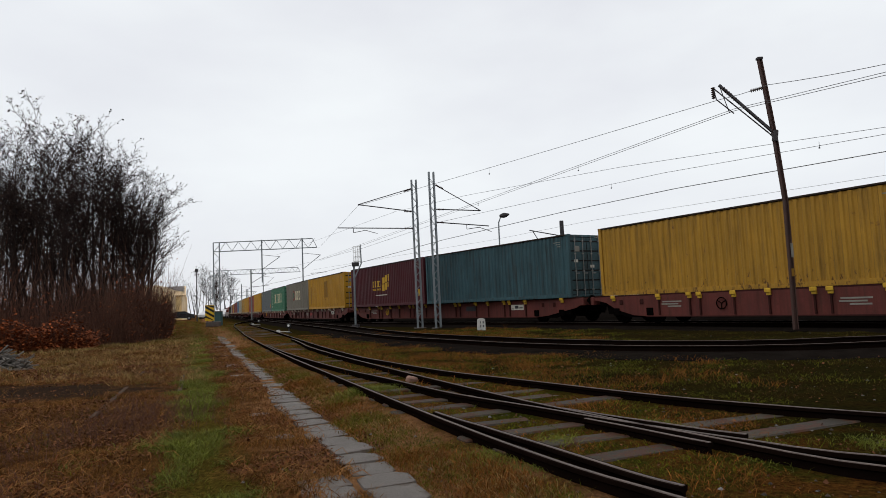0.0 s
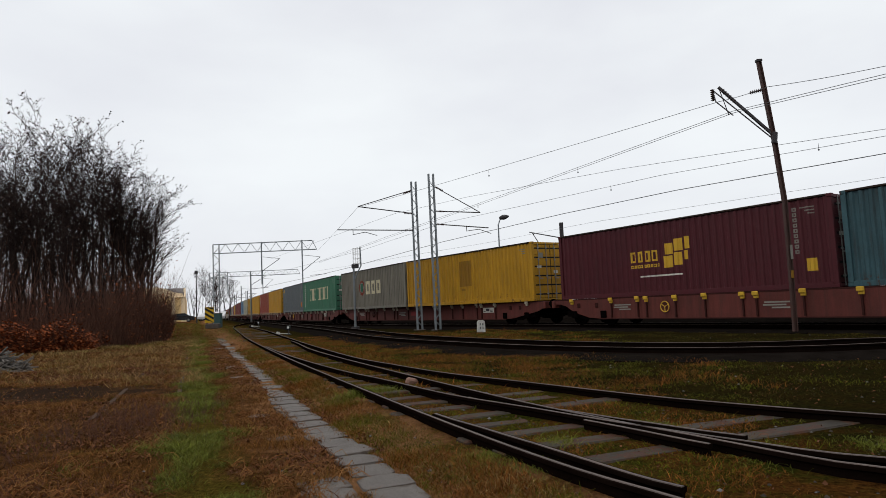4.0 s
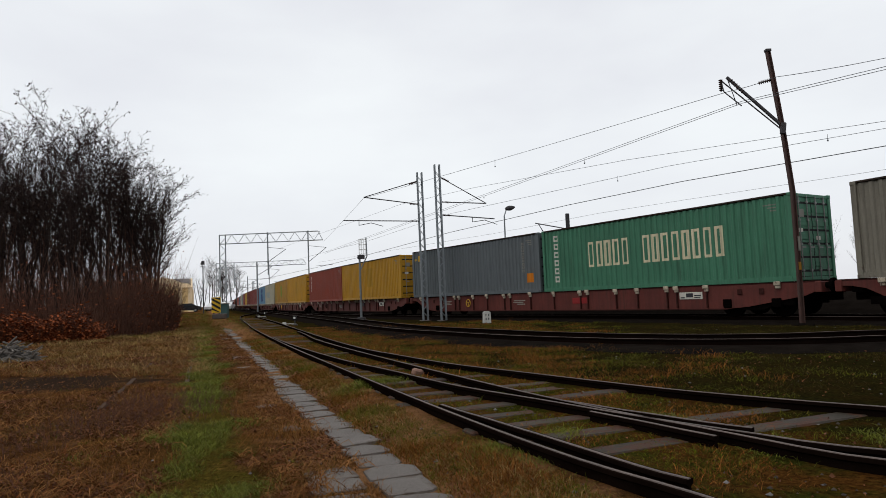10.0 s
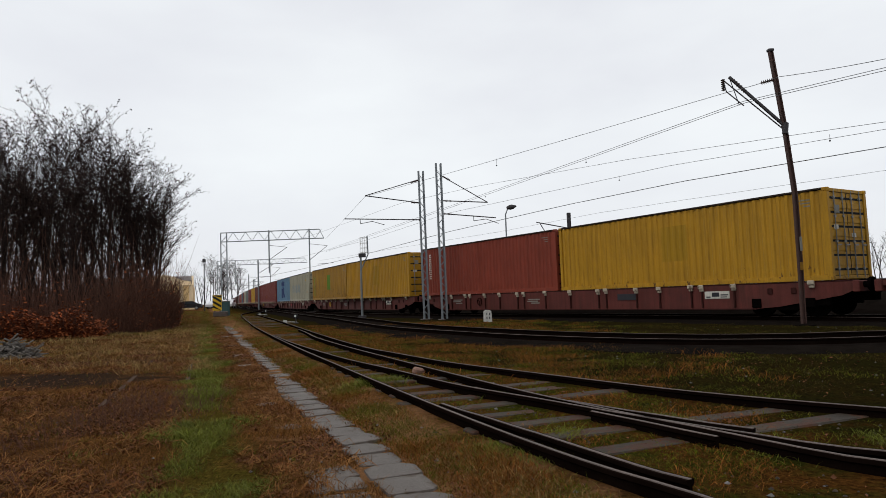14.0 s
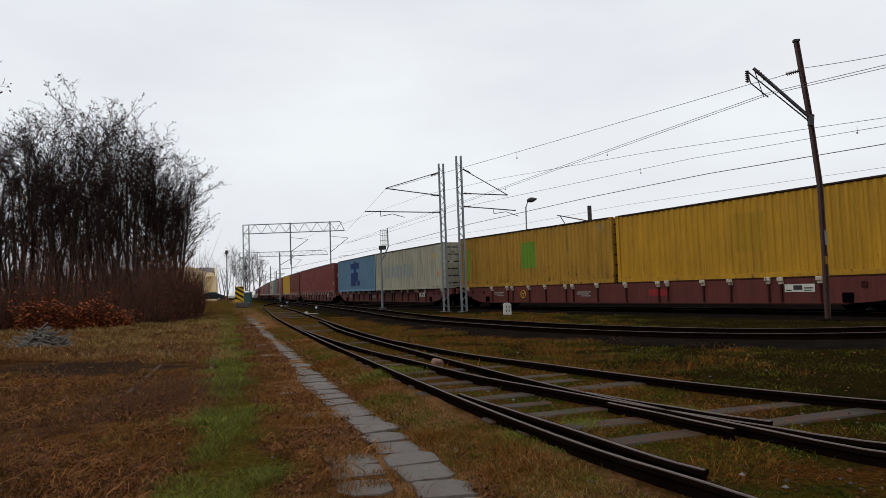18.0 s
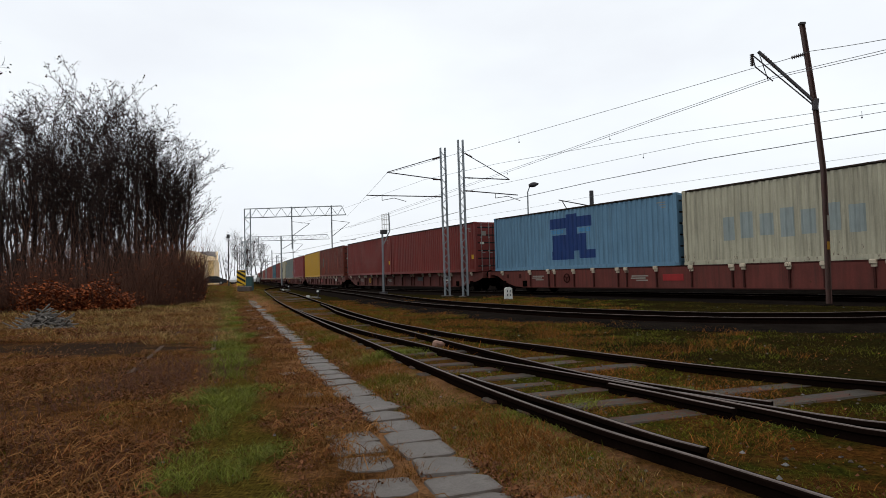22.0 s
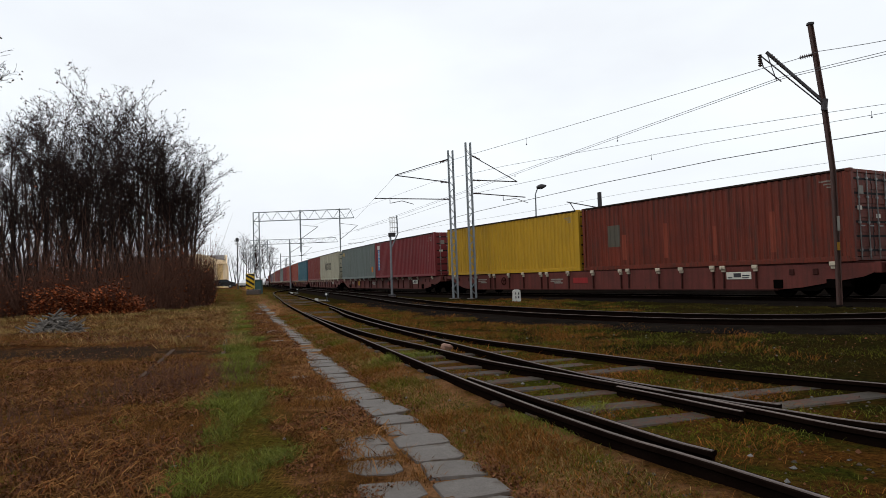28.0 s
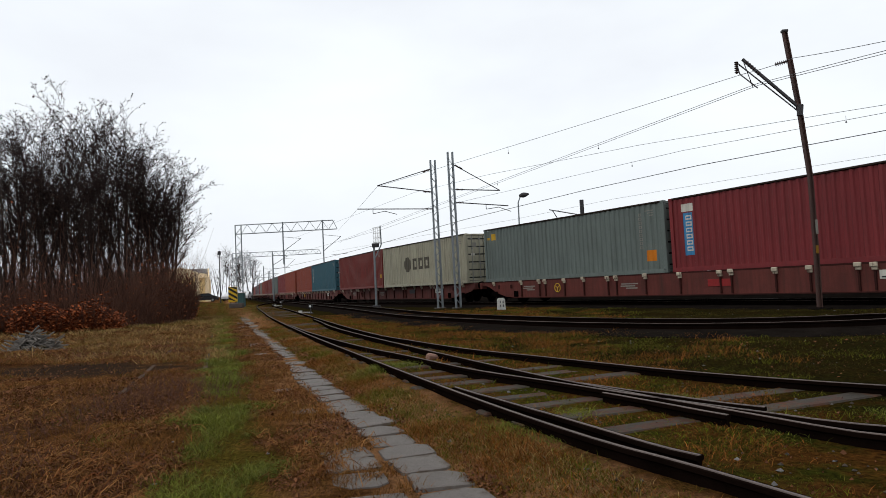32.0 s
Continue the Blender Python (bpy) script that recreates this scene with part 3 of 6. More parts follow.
RAIL_B = spline([(5.4, 2.2), (4.0, 3.1), (2.85, 4.05), (2.50, 4.40), (2.19, 4.95), (1.97, 5.36), (1.56, 6.1), (0.72, 7.84), (-0.96, 11.85), (-2.75, 16.3), (-4.2, 20.2), (-5.3, 23.7), (-6.2, 26.4)], 0.3)
RAIL_B2 = spline([(7.4, 2.0), (5.0, 3.1), (2.86, 4.42), (2.32, 5.0), (1.78, 5.72), (1.40, 6.28), (0.92, 7.05), (0.02, 8.45), (-0.94, 10.4), (-2.25, 13.0), (-4.30, 17.75), (-6.25, 22.75)], 0.3)
for line in (RAIL_C, RAIL_A, RAIL_B, RAIL_B2):
    lay_rail(line, turnout)
# wing rails beside the crossing and the check rail along the near rail
for pts in (((1.18, 6.88), (1.42, 6.52), (1.60, 6.24), (1.79, 5.99), (2.10, 5.54), (2.36, 5.24)), ((1.28, 6.25), (1.46, 5.94), (1.63, 5.64), (1.82, 5.28), (2.04, 4.90)),
            ((-0.14, 7.0), (0.08, 6.52), (0.28, 6.14), (0.50, 5.68), (0.69, 5.30), (0.86, 4.94), (1.01, 4.62), (1.14, 4.34), (1.27, 4.10), (1.44, 3.86))):
    lay_rail(spline(pts, 0.2), turnout)
tie = Shape().box(-1.0, 1.0, -0.12, 0.12, -0.30, -0.14, 0.015).mesh("sleeper")


SLEEPER_CELLS = set()


def turnout_sleepers():
    y = 3.2
    while y < 60:
        xa = np.interp(y, RAIL_A[:, 1], RAIL_A[:, 0])
        xc = np.interp(y, RAIL_C[:, 1], RAIL_C[:, 0])
        dx = np.interp(y + 1, RAIL_C[:, 1], RAIL_C[:, 0]) - xc
        along = np.array([dx, 1.0]) / math.hypot(dx, 1.0)
        across = np.array([along[1], -along[0]])
        a = np.array([xc, y])
        # width from rail C to rail A, measured square to rail C
        k = np.argmin(np.abs((RAIL_A - a) @ along))
        span = (RAIL_A[k] - a) @ across
        mid_pt = a + across * (span / 2 + 0.12)
        turn = math.degrees(math.atan2(along[1], along[0])) - 90
        part("sleeper", tie, sleeper_wood, turnout, "", pose(mid_pt[0] + random.uniform(-0.1, 0.1), mid_pt[1], random.uniform(0.030, 0.060) - (0.07 if y < 4.3 else 0.0) - 0.012 * min(1.0, max(0.0, y - 12) / 6), random.uniform(-1, 1), random.uniform(-0.8, 0.8), turn + random.uniform(-3, 3))
             @ Matrix.Diagonal(((span + random.uniform(0.2, 0.5)) / 2, random.uniform(0.85, 1.1), 1, 1)))
        for k in range(-40, 41):
            for j in (-0.08, 0.0, 0.08):
                c = mid_pt + across * (span + 0.5) / 2 * k / 40 + along * j
                SLEEPER_CELLS.add((int(c[0] * 14 + 700), int(c[1] * 14)))
        y += 0.62 * along[1]


turnout_sleepers()


# ---- the container train ----
BOX_L, BOX_W, BOX_H, DECK = 12.192, 2.438, 2.896, 1.155
GAP_IN, GAP_OUT = 0.26, 1.832
PITCH = 2 * BOX_L + GAP_IN + GAP_OUT


def train_shift(t):
    """Place on the line of the first whole wagon's front, at t seconds."""
    u = t - 16
    return -97.771 - 7.1798 * u - 0.035771 * u * u + 4.8e-5 * u ** 3 - 4.1e-6 * u ** 4 + 4.3e-7 * u ** 5


def wave(x):
    """Depth of the wall's corrugation at x along the box."""
    p = (x % 0.278) / 0.278
    return 0.0 if p < 0.34 else (p - 0.34) / 0.14 * 0.046 if p < 0.48 else 0.046 if p < 0.86 else (1 - p) / 0.14 * 0.046


def wave_cuts(x0, x1):
    cuts = {x0, x1}
    k = math.floor(x0 / 0.278)
    while k * 0.278 < x1:
        for p in (0.0, 0.34, 0.48, 0.86):
            x = (k + p) * 0.278
            if x0 < x < x1:
                cuts.add(x)
        k += 1
    return sorted(cuts)


def wall_sheet(x0, x1, z0, z1, side=-1, proud=0.0):
    """A stretch of corrugated side wall; the outer plane lies 20 mm inside the rails."""
    cuts = wave_cuts(x0, x1)
    y = lambda x: side * (BOX_W / 2 - 0.02 - wave(x) + proud)
    v = [(x, y(x), z) for x in cuts for z in (z0, z1)]
    f = [(2 * i, 2 * i + 2, 2 * i + 3, 2 * i + 1) if side < 0 else (2 * i, 2 * i + 1, 2 * i + 3, 2 * i + 2) for i in range(len(cuts) - 1)]
    return v, f


HX = BOX_L / 2
MESH = {}
for side, key in ((-1, "near"), (1, "far")):
    MESH["side_" + key] = Shape().add(*wall_sheet(-HX + 0.12, HX - 0.12, 0.16, BOX_H - 0.08, side)).mesh("side_wall")
MESH["rear"] = Shape().add([(-HX + 0.03 + 0.03 * (k % 2), -1.15 + 2.3 * k / 24, z) for k in range(25) for z in (0.12, BOX_H - 0.1)],
                           [(2 * i, 2 * i + 1, 2 * i + 3, 2 * i + 2) for i in range(24)]).mesh("end_wall")
MESH["roof"] = Shape().add([(-HX + 0.05 + (BOX_L - 0.1) * k / 88, y, BOX_H - 0.035 - 0.02 * (k % 4 in (1, 2))) for k in range(89) for y in (-1.19, 1.19)],
                           [(2 * i, 2 * i + 2, 2 * i + 3, 2 * i + 1) for i in range(88)]).mesh("roof")
MESH["floor"] = Shape().box(-HX + 0.05, HX - 0.05, -1.15, 1.15, 0.10, 0.15).mesh("floor_frame")
MESH["top_rail"] = Shape().box(-HX + 0.17, HX - 0.17, -0.03, 0.03, -0.06, 0.0, 0.006).mesh("top_rail")
MESH["bottom_rail"] = Shape().box(-HX + 0.17, HX - 0.17, -0.025, 0.025, 0.0, 0.165, 0.006).mesh("bottom_rail")
MESH["post"] = Shape().box(-0.08, 0.08, -0.075, 0.075, 0.118, BOX_H - 0.118, 0.012).mesh("corner_post")
casting = Shape().box(-0.089, 0.089, -0.081, 0.081, 0.0, 0.118, 0.012)
casting.box(-0.03, 0.03, -0.085, -0.08, 0.03, 0.09)
MESH["casting"] = casting.mesh("corner_casting")
MESH["header"] = Shape().box(-0.04, 0.04, -1.06, 1.06, 0.0, 0.11, 0.01).mesh("door_header")
leaf = Shape().box(-0.02, 0.02, -0.555, 0.555, 0.14, BOX_H - 0.14, 0.008)
for z in (0.55, 1.0, 1.45, 1.9, 2.35):
    leaf.box(0.02, 0.035, -0.5, 0.5, z - 0.10, z + 0.10, 0.012)
MESH["door"] = leaf.mesh("door")
seams = Shape()
for z in (0.325, 0.775, 1.225, 1.675, 2.125, 2.575):
    seams.box(0.021, 0.026, -0.53, 0.53, z - 0.035, z + 0.035)
for y in (-0.548, 0.53):
    seams.box(0.021, 0.026, y, y + 0.018, 0.16, BOX_H - 0.16)
MESH["seams"] = seams.mesh("panel_seam")
bar = Shape().tube((0, 0, 0.06), (0, 0, BOX_H - 0.06), 0.018, 0.018, 7)
for z in (0.35, 1.2, 2.0, 2.6):
    bar.box(-0.03, 0.02, -0.05, 0.05, z - 0.03, z + 0.03)
bar.box(0.0, 0.03, -0.02, 0.22, 1.08, 1.12)
MESH["bar"] = bar.mesh("lock_bar")


def stroke_row(ob, x, z, widths, height, gap, material, name="letter_block", label="", upright=False, out=0.004):
    """A painted word as a row of plain hollow blocks, each a part; x is its rear end, read towards the front of the near wall."""
    for w in widths:
        x0, x1, z0, z1 = (x - height, x, z - w, z) if upright else (x, x + w, z, z + height)
        if upright:
            z -= w + gap
        else:
            x += w + gap
        sh, e = Shape(), min(x1 - x0, z1 - z0) * 0.30
        if e < 0.03:
            sh.add(*wall_sheet(x0, x1, z0, z1, -1, out))
        else:
            for a, b, c, d in ((x0, x0 + e, z0, z1), (x1 - e, x1, z0, z1), (x0 + e, x1 - e, z0, z0 + e), (x0 + e, x1 - e, z1 - e, z1)):
                sh.add(*wall_sheet(a, b, c, d, -1, out))
        part(name, sh, material, ob, label)


def patch(ob, x0, x1, z0, z1, material, label="", proud=0.003, name="painted_patch"):
    return part(name, Shape().add(*wall_sheet(x0, x1, z0, z1, -1, proud)), material, ob, label)


def disc(ob, x, z, r, material, label, proud):
    """A round patch of paint, in upright strips that follow the corrugation."""
    cuts = sorted({x - r + 2 * r * k / 14 for k in range(15)} | set(wave_cuts(x - r, x + r)))
    v, f = [], []
    for i, a in enumerate(cuts):
        h = math.sqrt(max(0.0, r * r - (a - x) ** 2))
        y = -(BOX_W / 2 - 0.02 - wave(a) + proud)
        v += [(a, y, z - h), (a, y, z + h)]
        if i:
            f.append((2 * i - 2, 2 * i, 2 * i + 1, 2 * i - 1))
    sh = Shape().add(v, f)
    return part("emblem", sh, material, ob, label)


def letters(ob, x0, x1, z0, z1, count, material, label):
    """Letters of a firm's name as plain blocks with a slim gap."""
    w = (x1 - x0) / count
    return stroke_row(ob, x0, z0, [w * 0.72] * count, z1 - z0, w * 0.28, material, "letter_block", label)


def container(key, label, doors_front=True):
    """A forty-foot high box; its front points along +x and its near wall along -y."""
    paint = PAINT[key]
    box = thing("container", label, "shipping container", group="containers on the train")
    part("side_wall", MESH["side_near"], paint, box)
    part("side_wall", MESH["side_far"], paint, box)
    part("end_wall", MESH["rear"], paint, box)
    part("roof", MESH["roof"], paint, box)
    part("floor_frame", MESH["floor"], wagon_dark, box)
    for y in (-1.189, 1.189):
        part("top_rail", MESH["top_rail"], dark_top_rail, box, "", pose(0, y, BOX_H))
        part("bottom_rail", MESH["bottom_rail"], paint, box, "", pose(0, y, 0))
        for x in (-HX + 0.085, HX - 0.085):
            part("corner_post", MESH["post"], paint, box, "", pose(x, math.copysign(1.14, y), 0))
            for z in (0.0, BOX_H - 0.118):
                part("corner_casting", MESH["casting"], paint, box, "", pose(x, math.copysign(1.138, y), z))
    part("door_header", MESH["header"], paint, box, "", pose(HX - 0.06, 0, BOX_H - 0.13))
    part("door_sill", MESH["header"], paint, box, "", pose(HX - 0.06, 0, 0.02))
    for y in (-0.53, 0.53):
        leaf_ob = part("door", MESH["door"], paint, box, "", pose(HX - 0.07, y, 0))
        part("panel_seam", MESH["seams"], seal_black, leaf_ob, "dark seams between the door panels")
        for dy in (-0.27, 0.24):
            part("lock_bar", MESH["bar"], bar_steel, leaf_ob, "zinc lock bar", pose(0.055, dy, 0))
    # small data lines by the door end
    for k in range(3):
        patch(box, HX - 1.0 + 0.12 * k, HX - 0.55, 2.55 - 0.1 * k, 2.59 - 0.1 * k, MARK["faded_grey"], "small unreadable data line", 0.004, "data_line")
    for k, (y, z) in enumerate(((-0.62, 2.2), (-0.75, 1.7), (0.30, 1.45))):
        part("door_notice", Shape().box(HX - 0.034, HX - 0.028, y - 0.13, y + 0.13, z - 0.1, z + (0.16 if k == 0 else 0.03)), MARK["white" if k else "faded_grey"], box, "small pale notice on the door")
    return box


# wagon: fish-bellied sill on two bogies
sill = [(-13.0, 1.10), (13.0, 1.10), (13.0, 0.90), (12.45, 0.68), (10.5, 0.35), (9.7, 0.28), (-9.9, 0.28), (-10.6, 0.33), (-11.5, 0.56), (-12.1, 0.86), (-12.5, 0.94), (-13.0, 0.96)]
MESH["sill"] = Shape().prism(sill, -0.02, 0.02).mesh("side_sill")
lip = Shape().box(-12.95, 12.95, -0.025, 0.05, 1.10, 1.145, 0.008)
lip.box(-9.9, 9.7, -0.06, 0.05, 0.25, 0.29, 0.006)
MESH["flange"] = lip.mesh("sill_flange")
deck = Shape()
for k in range(17):
    deck.box(-12.6 + 1.56 * k, -12.3 + 1.56 * k, -1.0, 1.0, 0.75, 1.06)
deck.box(-12.9, 12.9, -0.3, 0.3, 0.5, 0.95)
deck.box(-12.9, 12.9, -1.06, 1.06, 1.06, 1.153)
MESH["deck"] = deck.mesh("underframe")
MESH["headstock"] = Shape().box(-0.1, 0.1, -1.2, 1.2, 0.78, 1.12, 0.02).mesh("headstock")
buf = Shape().tube((0, 0, 0), (0.3, 0, 0), 0.10, 0.10, 12).tube((0.3, 0, 0), (0.36, 0, 0), 0.22, 0.22, 16)
MESH["buffer"] = buf.mesh("buffer")
MESH["hook"] = Shape().box(0, 0.22, -0.04, 0.04, -0.05, 0.05, 0.01).tube((0.2, 0, 0), (0.42, 0, -0.12), 0.03).tube((0.42, 0, -0.12), (0.5, 0, 0), 0.03).mesh("coupling")
bog = Shape().prism([(-1.45, 0.62), (1.45, 0.62), (1.45, 0.38), (0.75, 0.38), (0.4, 0.24), (-0.4, 0.24), (-0.75, 0.38), (-1.45, 0.38)], -1.08, -0.98)
bog.prism([(-1.45, 0.62), (1.45, 0.62), (1.45, 0.38), (0.75, 0.38), (0.4, 0.24), (-0.4, 0.24), (-0.75, 0.38), (-1.45, 0.38)], 0.98, 1.08)
bog.box(-0.35, 0.35, -1.0, 1.0, 0.35, 0.72)
for x in (-0.9, 0.9):
    for y in (-1.12, 1.12):
        bog.box(x - 0.16, x + 0.16, y - 0.08, y + 0.08, 0.32, 0.62, 0.02)
MESH["bogie"] = bog.mesh("bogie_frame")
ws = Shape()
for y in (-0.75, 0.75):
    ws.tube((0, y - 0.065, 0.46), (0, y + 0.065, 0.46), 0.46, 0.46, 22).tube((0, y - 0.09, 0.46), (0, y + 0.09, 0.46), 0.12, 0.12, 10)
ws.tube((0, -1.0, 0.46), (0, 1.0, 0.46), 0.08)
MESH["wheelset"] = ws.mesh("wheelset")
MESH["spigot"] = Shape().box(-0.11, 0.11, -0.10, -0.03, -0.03, 0.11, 0.02).box(-0.08, 0.08, -0.05, 0.02, -0.12, 0.02, 0.01).mesh("spigot")
MESH["stanchion"] = Shape().box(-0.03, 0.03, -0.07, 0.0, -0.74, -0.05, 0.01).mesh("stiffener")
MESH["plate"] = Shape().box(-0.5, 0.5, -0.012, 0.0, -0.13, 0.13, 0.004).mesh("plate")
ring = Shape().add([((0.2 + 0.02 * math.cos(2 * math.pi * j / 6)) * math.cos(2 * math.pi * k / 18), 0.02 * math.sin(2 * math.pi * j / 6),
                     (0.2 + 0.02 * math.cos(2 * math.pi * j / 6)) * math.sin(2 * math.pi * k / 18)) for k in range(18) for j in range(6)],
                   [(k * 6 + j, k * 6 + (j + 1) % 6, (k + 1) % 18 * 6 + (j + 1) % 6, (k + 1) % 18 * 6 + j) for k in range(18) for j in range(6)])
for a in (0.5, 2.6, 4.7):
    ring.tube((0, 0, 0), (0.2 * math.cos(a), 0, 0.2 * math.sin(a)), 0.016, 0.016, 5)
MESH["field"] = Shape().box(-0.2, 0.1, -0.018, -0.012, -0.06, 0.09).box(-0.44, -0.26, -0.018, -0.012, -0.09, -0.05).box(0.15, 0.44, -0.018, -0.012, -0.02, 0.02).box(0.15, 0.40, -0.018, -0.012, -0.09, -0.06).mesh("dark_field")
MESH["cover"] = Shape().box(-0.09, 0.09, -0.03, 0.0, -0.1, 0.1, 0.02).mesh("cover")
MESH["hand_wheel"] = ring.mesh("hand_wheel")
MESH["strokes"] = Shape().box(-0.45, 0.45, -0.006, 0, 0.03, 0.08).box(-0.5, 0.3, -0.006, 0, -0.06, -0.01).box(-0.2, 0.42, -0.006, 0, -0.15, -0.10).mesh("data_panel")
SPIGOTS = (11.6, 8.9, 7.6, 7.15, 5.7, 4.55, 2.9, 2.45, 0.7, -1.0, -2.6, -3.1, -4.6, -5.9, -7.3, -7.75, -9.2, -11.6)


def container_wagon(index):
    w = thing("container_wagon", "oxide-red flat container wagon with fish-bellied sills over shade-black running gear", "railway wagon", group="wagons of the train")
    for y in (-1.12, 1.12):
        s = part("side_sill", MESH["sill"], wagon_red, w, "", pose(0, y, 0))
        part("flange", MESH["flange"], wagon_red_dark, s)
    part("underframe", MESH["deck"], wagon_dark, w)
    for x, turn in ((12.9, 0), (-12.9, 180)):
        h = part("headstock", MESH["headstock"], wagon_red, w, "", pose(x, 0, 0))
        part("coupling", MESH["hook"], wagon_dark, h, "", pose(0, 0, 0.93, 0, 0, turn))
        for y in (-0.875, 0.875):
            part("buffer", MESH["buffer"], wagon_dark, h, "", pose(0.0, y, 1.0, 0, 0, turn))
    for x in (-10.6, 10.6):
        b = part("bogie", MESH["bogie"], wagon_dark, w, "bogie coloured near-black for the shade under the wagon", pose(x, 0, 0))
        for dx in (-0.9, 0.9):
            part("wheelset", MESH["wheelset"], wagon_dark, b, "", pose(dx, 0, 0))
    for k, x in enumerate(SPIGOTS):
        part("spigot", MESH["spigot"], MARK["gold"] if index < 2 else spigot_paint, w, "folding spigot in bright yellow paint" if index < 2 else "folding spigot in chipped cream paint", pose(x, -1.17, 1.04 if k % 3 else 1.06))
        if k not in (0, 17):
            part("stiffener", MESH["stanchion"], wagon_red_dark, w, "", pose(x, -1.14, 1.06))
    part("hand_wheel", MESH["hand_wheel"], MARK["gold"] if index % 2 else wagon_dark, w, "round hand brake wheel", pose(-6.4, -1.19, 0.72))
    p = part("label_plate", MESH["plate"], MARK["white"], w, "white data plate", pose(8.2, -1.145, 0.78))
    part("dark_field", MESH["field"], MARK["dark"], p, "dark block and bars on the plate")
    for x in (-11.2, -10.1, 10.2, 11.0):
        part("cover", MESH["cover"], wagon_red_dark, w, "small dark cover on the sill", pose(x, -1.145, 0.86))
    part("data_panel", MESH["strokes"], MARK["faded_grey"], w, "unreadable painted data lines", pose(-8.6, -1.145, 0.78))
    part("data_panel", MESH["strokes"], MARK["faded_grey"], w, "unreadable painted data lines", pose(-1.9, -1.145, 0.72))
    if index % 3 == 1:
        part("name_plate", MESH["plate"], MARK["dark"], w, "dark plate with pale bars", pose(4.0, -1.145, 0.78))
    else:
        part("name_plate", MESH["plate"], MARK["red"], w, "faded red painted panel", pose(-0.2 + (2.6 if index % 2 else 0), -1.145, 0.70))
    return w


def put_marks(box, kind):
    """The painted patches and names of single boxes."""
    if kind == "gold_logo":
        letters(box, -1.9, -0.5, 1.35, 1.78, 4, MARK["gold"], "golden firm's name as plain blocks")
        letters(box, -1.9, -0.45, 1.12, 1.24, 9, MARK["gold"], "small golden line under the name")
        for a, b, c, d in ((-0.28, 0.12, 1.05, 1.50), (0.17, 0.58, 1.12, 1.60), (-0.20, 0.14, 1.56, 1.98), (0.19, 0.62, 1.66, 2.12), (0.66, 0.82, 1.30, 1.64), (0.68, 0.92, 1.70, 2.16)):
            patch(box, a, b, c, d, MARK["gold"], "golden tile of the emblem", 0.004)
        patch(box, -1.5, 0.5, 0.74, 0.80, MARK["white"], "thin white line of text", 0.004)
        patch(box, 5.15, 5.48, 0.55, 0.95, MARK["gold"], "small ochre notice")
        stroke_row(box, 4.95, 2.6, [0.12] * 9, 0.12, 0.05, MARK["faded_grey"], "letter_block", "faded upright code", True)
    elif kind == "dark_square":
        patch(box, -0.19, 0.94, 0.98, 2.40, MARK["ochre_dark"], "square of darker yellow paint over an old sign")
        patch(box, -0.1, 0.35, 0.74, 0.86, MARK["ochre_dark"], "short worn strip under the square")
        patch(box, -5.42, -5.28, 0.5, 2.3, MARK["ochre_dark"], "upright strip of darker yellow paint")
        patch(box, -5.17, -4.90, 0.45, 2.15, MARK["ochre_dark"], "upright strip of darker yellow paint")
    elif kind == "faint_square":
        patch(box, -0.3, 0.9, 0.95, 2.3, MARK["ochre_faint"], "faint square of repainted yellow")
    elif kind == "pale_word":
        letters(box, -0.83, 2.2, 1.05, 2.0, 3, MARK["cream"], "large cream letters as plain blocks")
        disc(box, -1.65, 1.55, 0.56, MARK["worn_red"], "worn red ring of the round emblem", 0.004)
        disc(box, -1.65, 1.58, 0.38, MARK["faded_grey"], "pale field of the round emblem", 0.007)
        patch(box, -1.86, -1.50, 1.28, 1.86, MARK["deep_green"], "green bar in the emblem", 0.010)
    elif kind == "two_words":
        letters(box, -3.12, -0.70, 1.0, 2.1, 5, MARK["cream"], "large cream letters as plain blocks")
        letters(box, -0.1, 3.65, 1.0, 2.1, 8, MARK["cream"], "large cream letters as plain blocks")
        stroke_row(box, -5.0, 2.6, [0.28] * 6, 0.30, 0.10, MARK["white"], "letter_block", "upright row of white characters as plain blocks", True)
    elif kind == "corner_logo":
        letters(box, -5.85, -5.5, 2.3, 2.42, 4, MARK["gold"], "small golden firm's name")
        patch(box, -5.45, -5.1, 2.25, 2.6, MARK["gold"], "small golden emblem")
        patch(box, 5.1, 5.6, 0.5, 0.95, MARK["orange"], "orange warning notice")
        stroke_row(box, 4.9, 2.5, [0.12] * 9, 0.12, 0.05, MARK["faded_grey"], "letter_block", "faded upright code", True)
    elif kind == "upright_word":
        stroke_row(box, -5.0, 2.5, [0.2] * 6, 0.24, 0.06, MARK["white"], "letter_block", "upright white letters as plain blocks", True)
    elif kind == "green_square":
        patch(box, -0.38, 0.83, 0.88, 2.22, MARK["leaf_green"], "square of grass-green paint")
        patch(box, -5.69, -5.49, 0.45, 2.25, MARK["leaf_green"], "upright green strip")
        patch(box, -5.41, -5.16, 0.40, 2.2, MARK["leaf_green"], "upright green strip")
    elif kind == "faded_words":
        for k in range(7):
            patch(box, -4.3 + 0.75 * k, -3.8 + 0.75 * k, 0.85 + 0.05 * (k % 3), 1.7 + 0.12 * (k % 2), MARK["faded_blue"], "painted-over letter, barely showing")
        patch(box, 4.85, 5.1, 0.75, 1.1, MARK["orange"], "small orange notice")
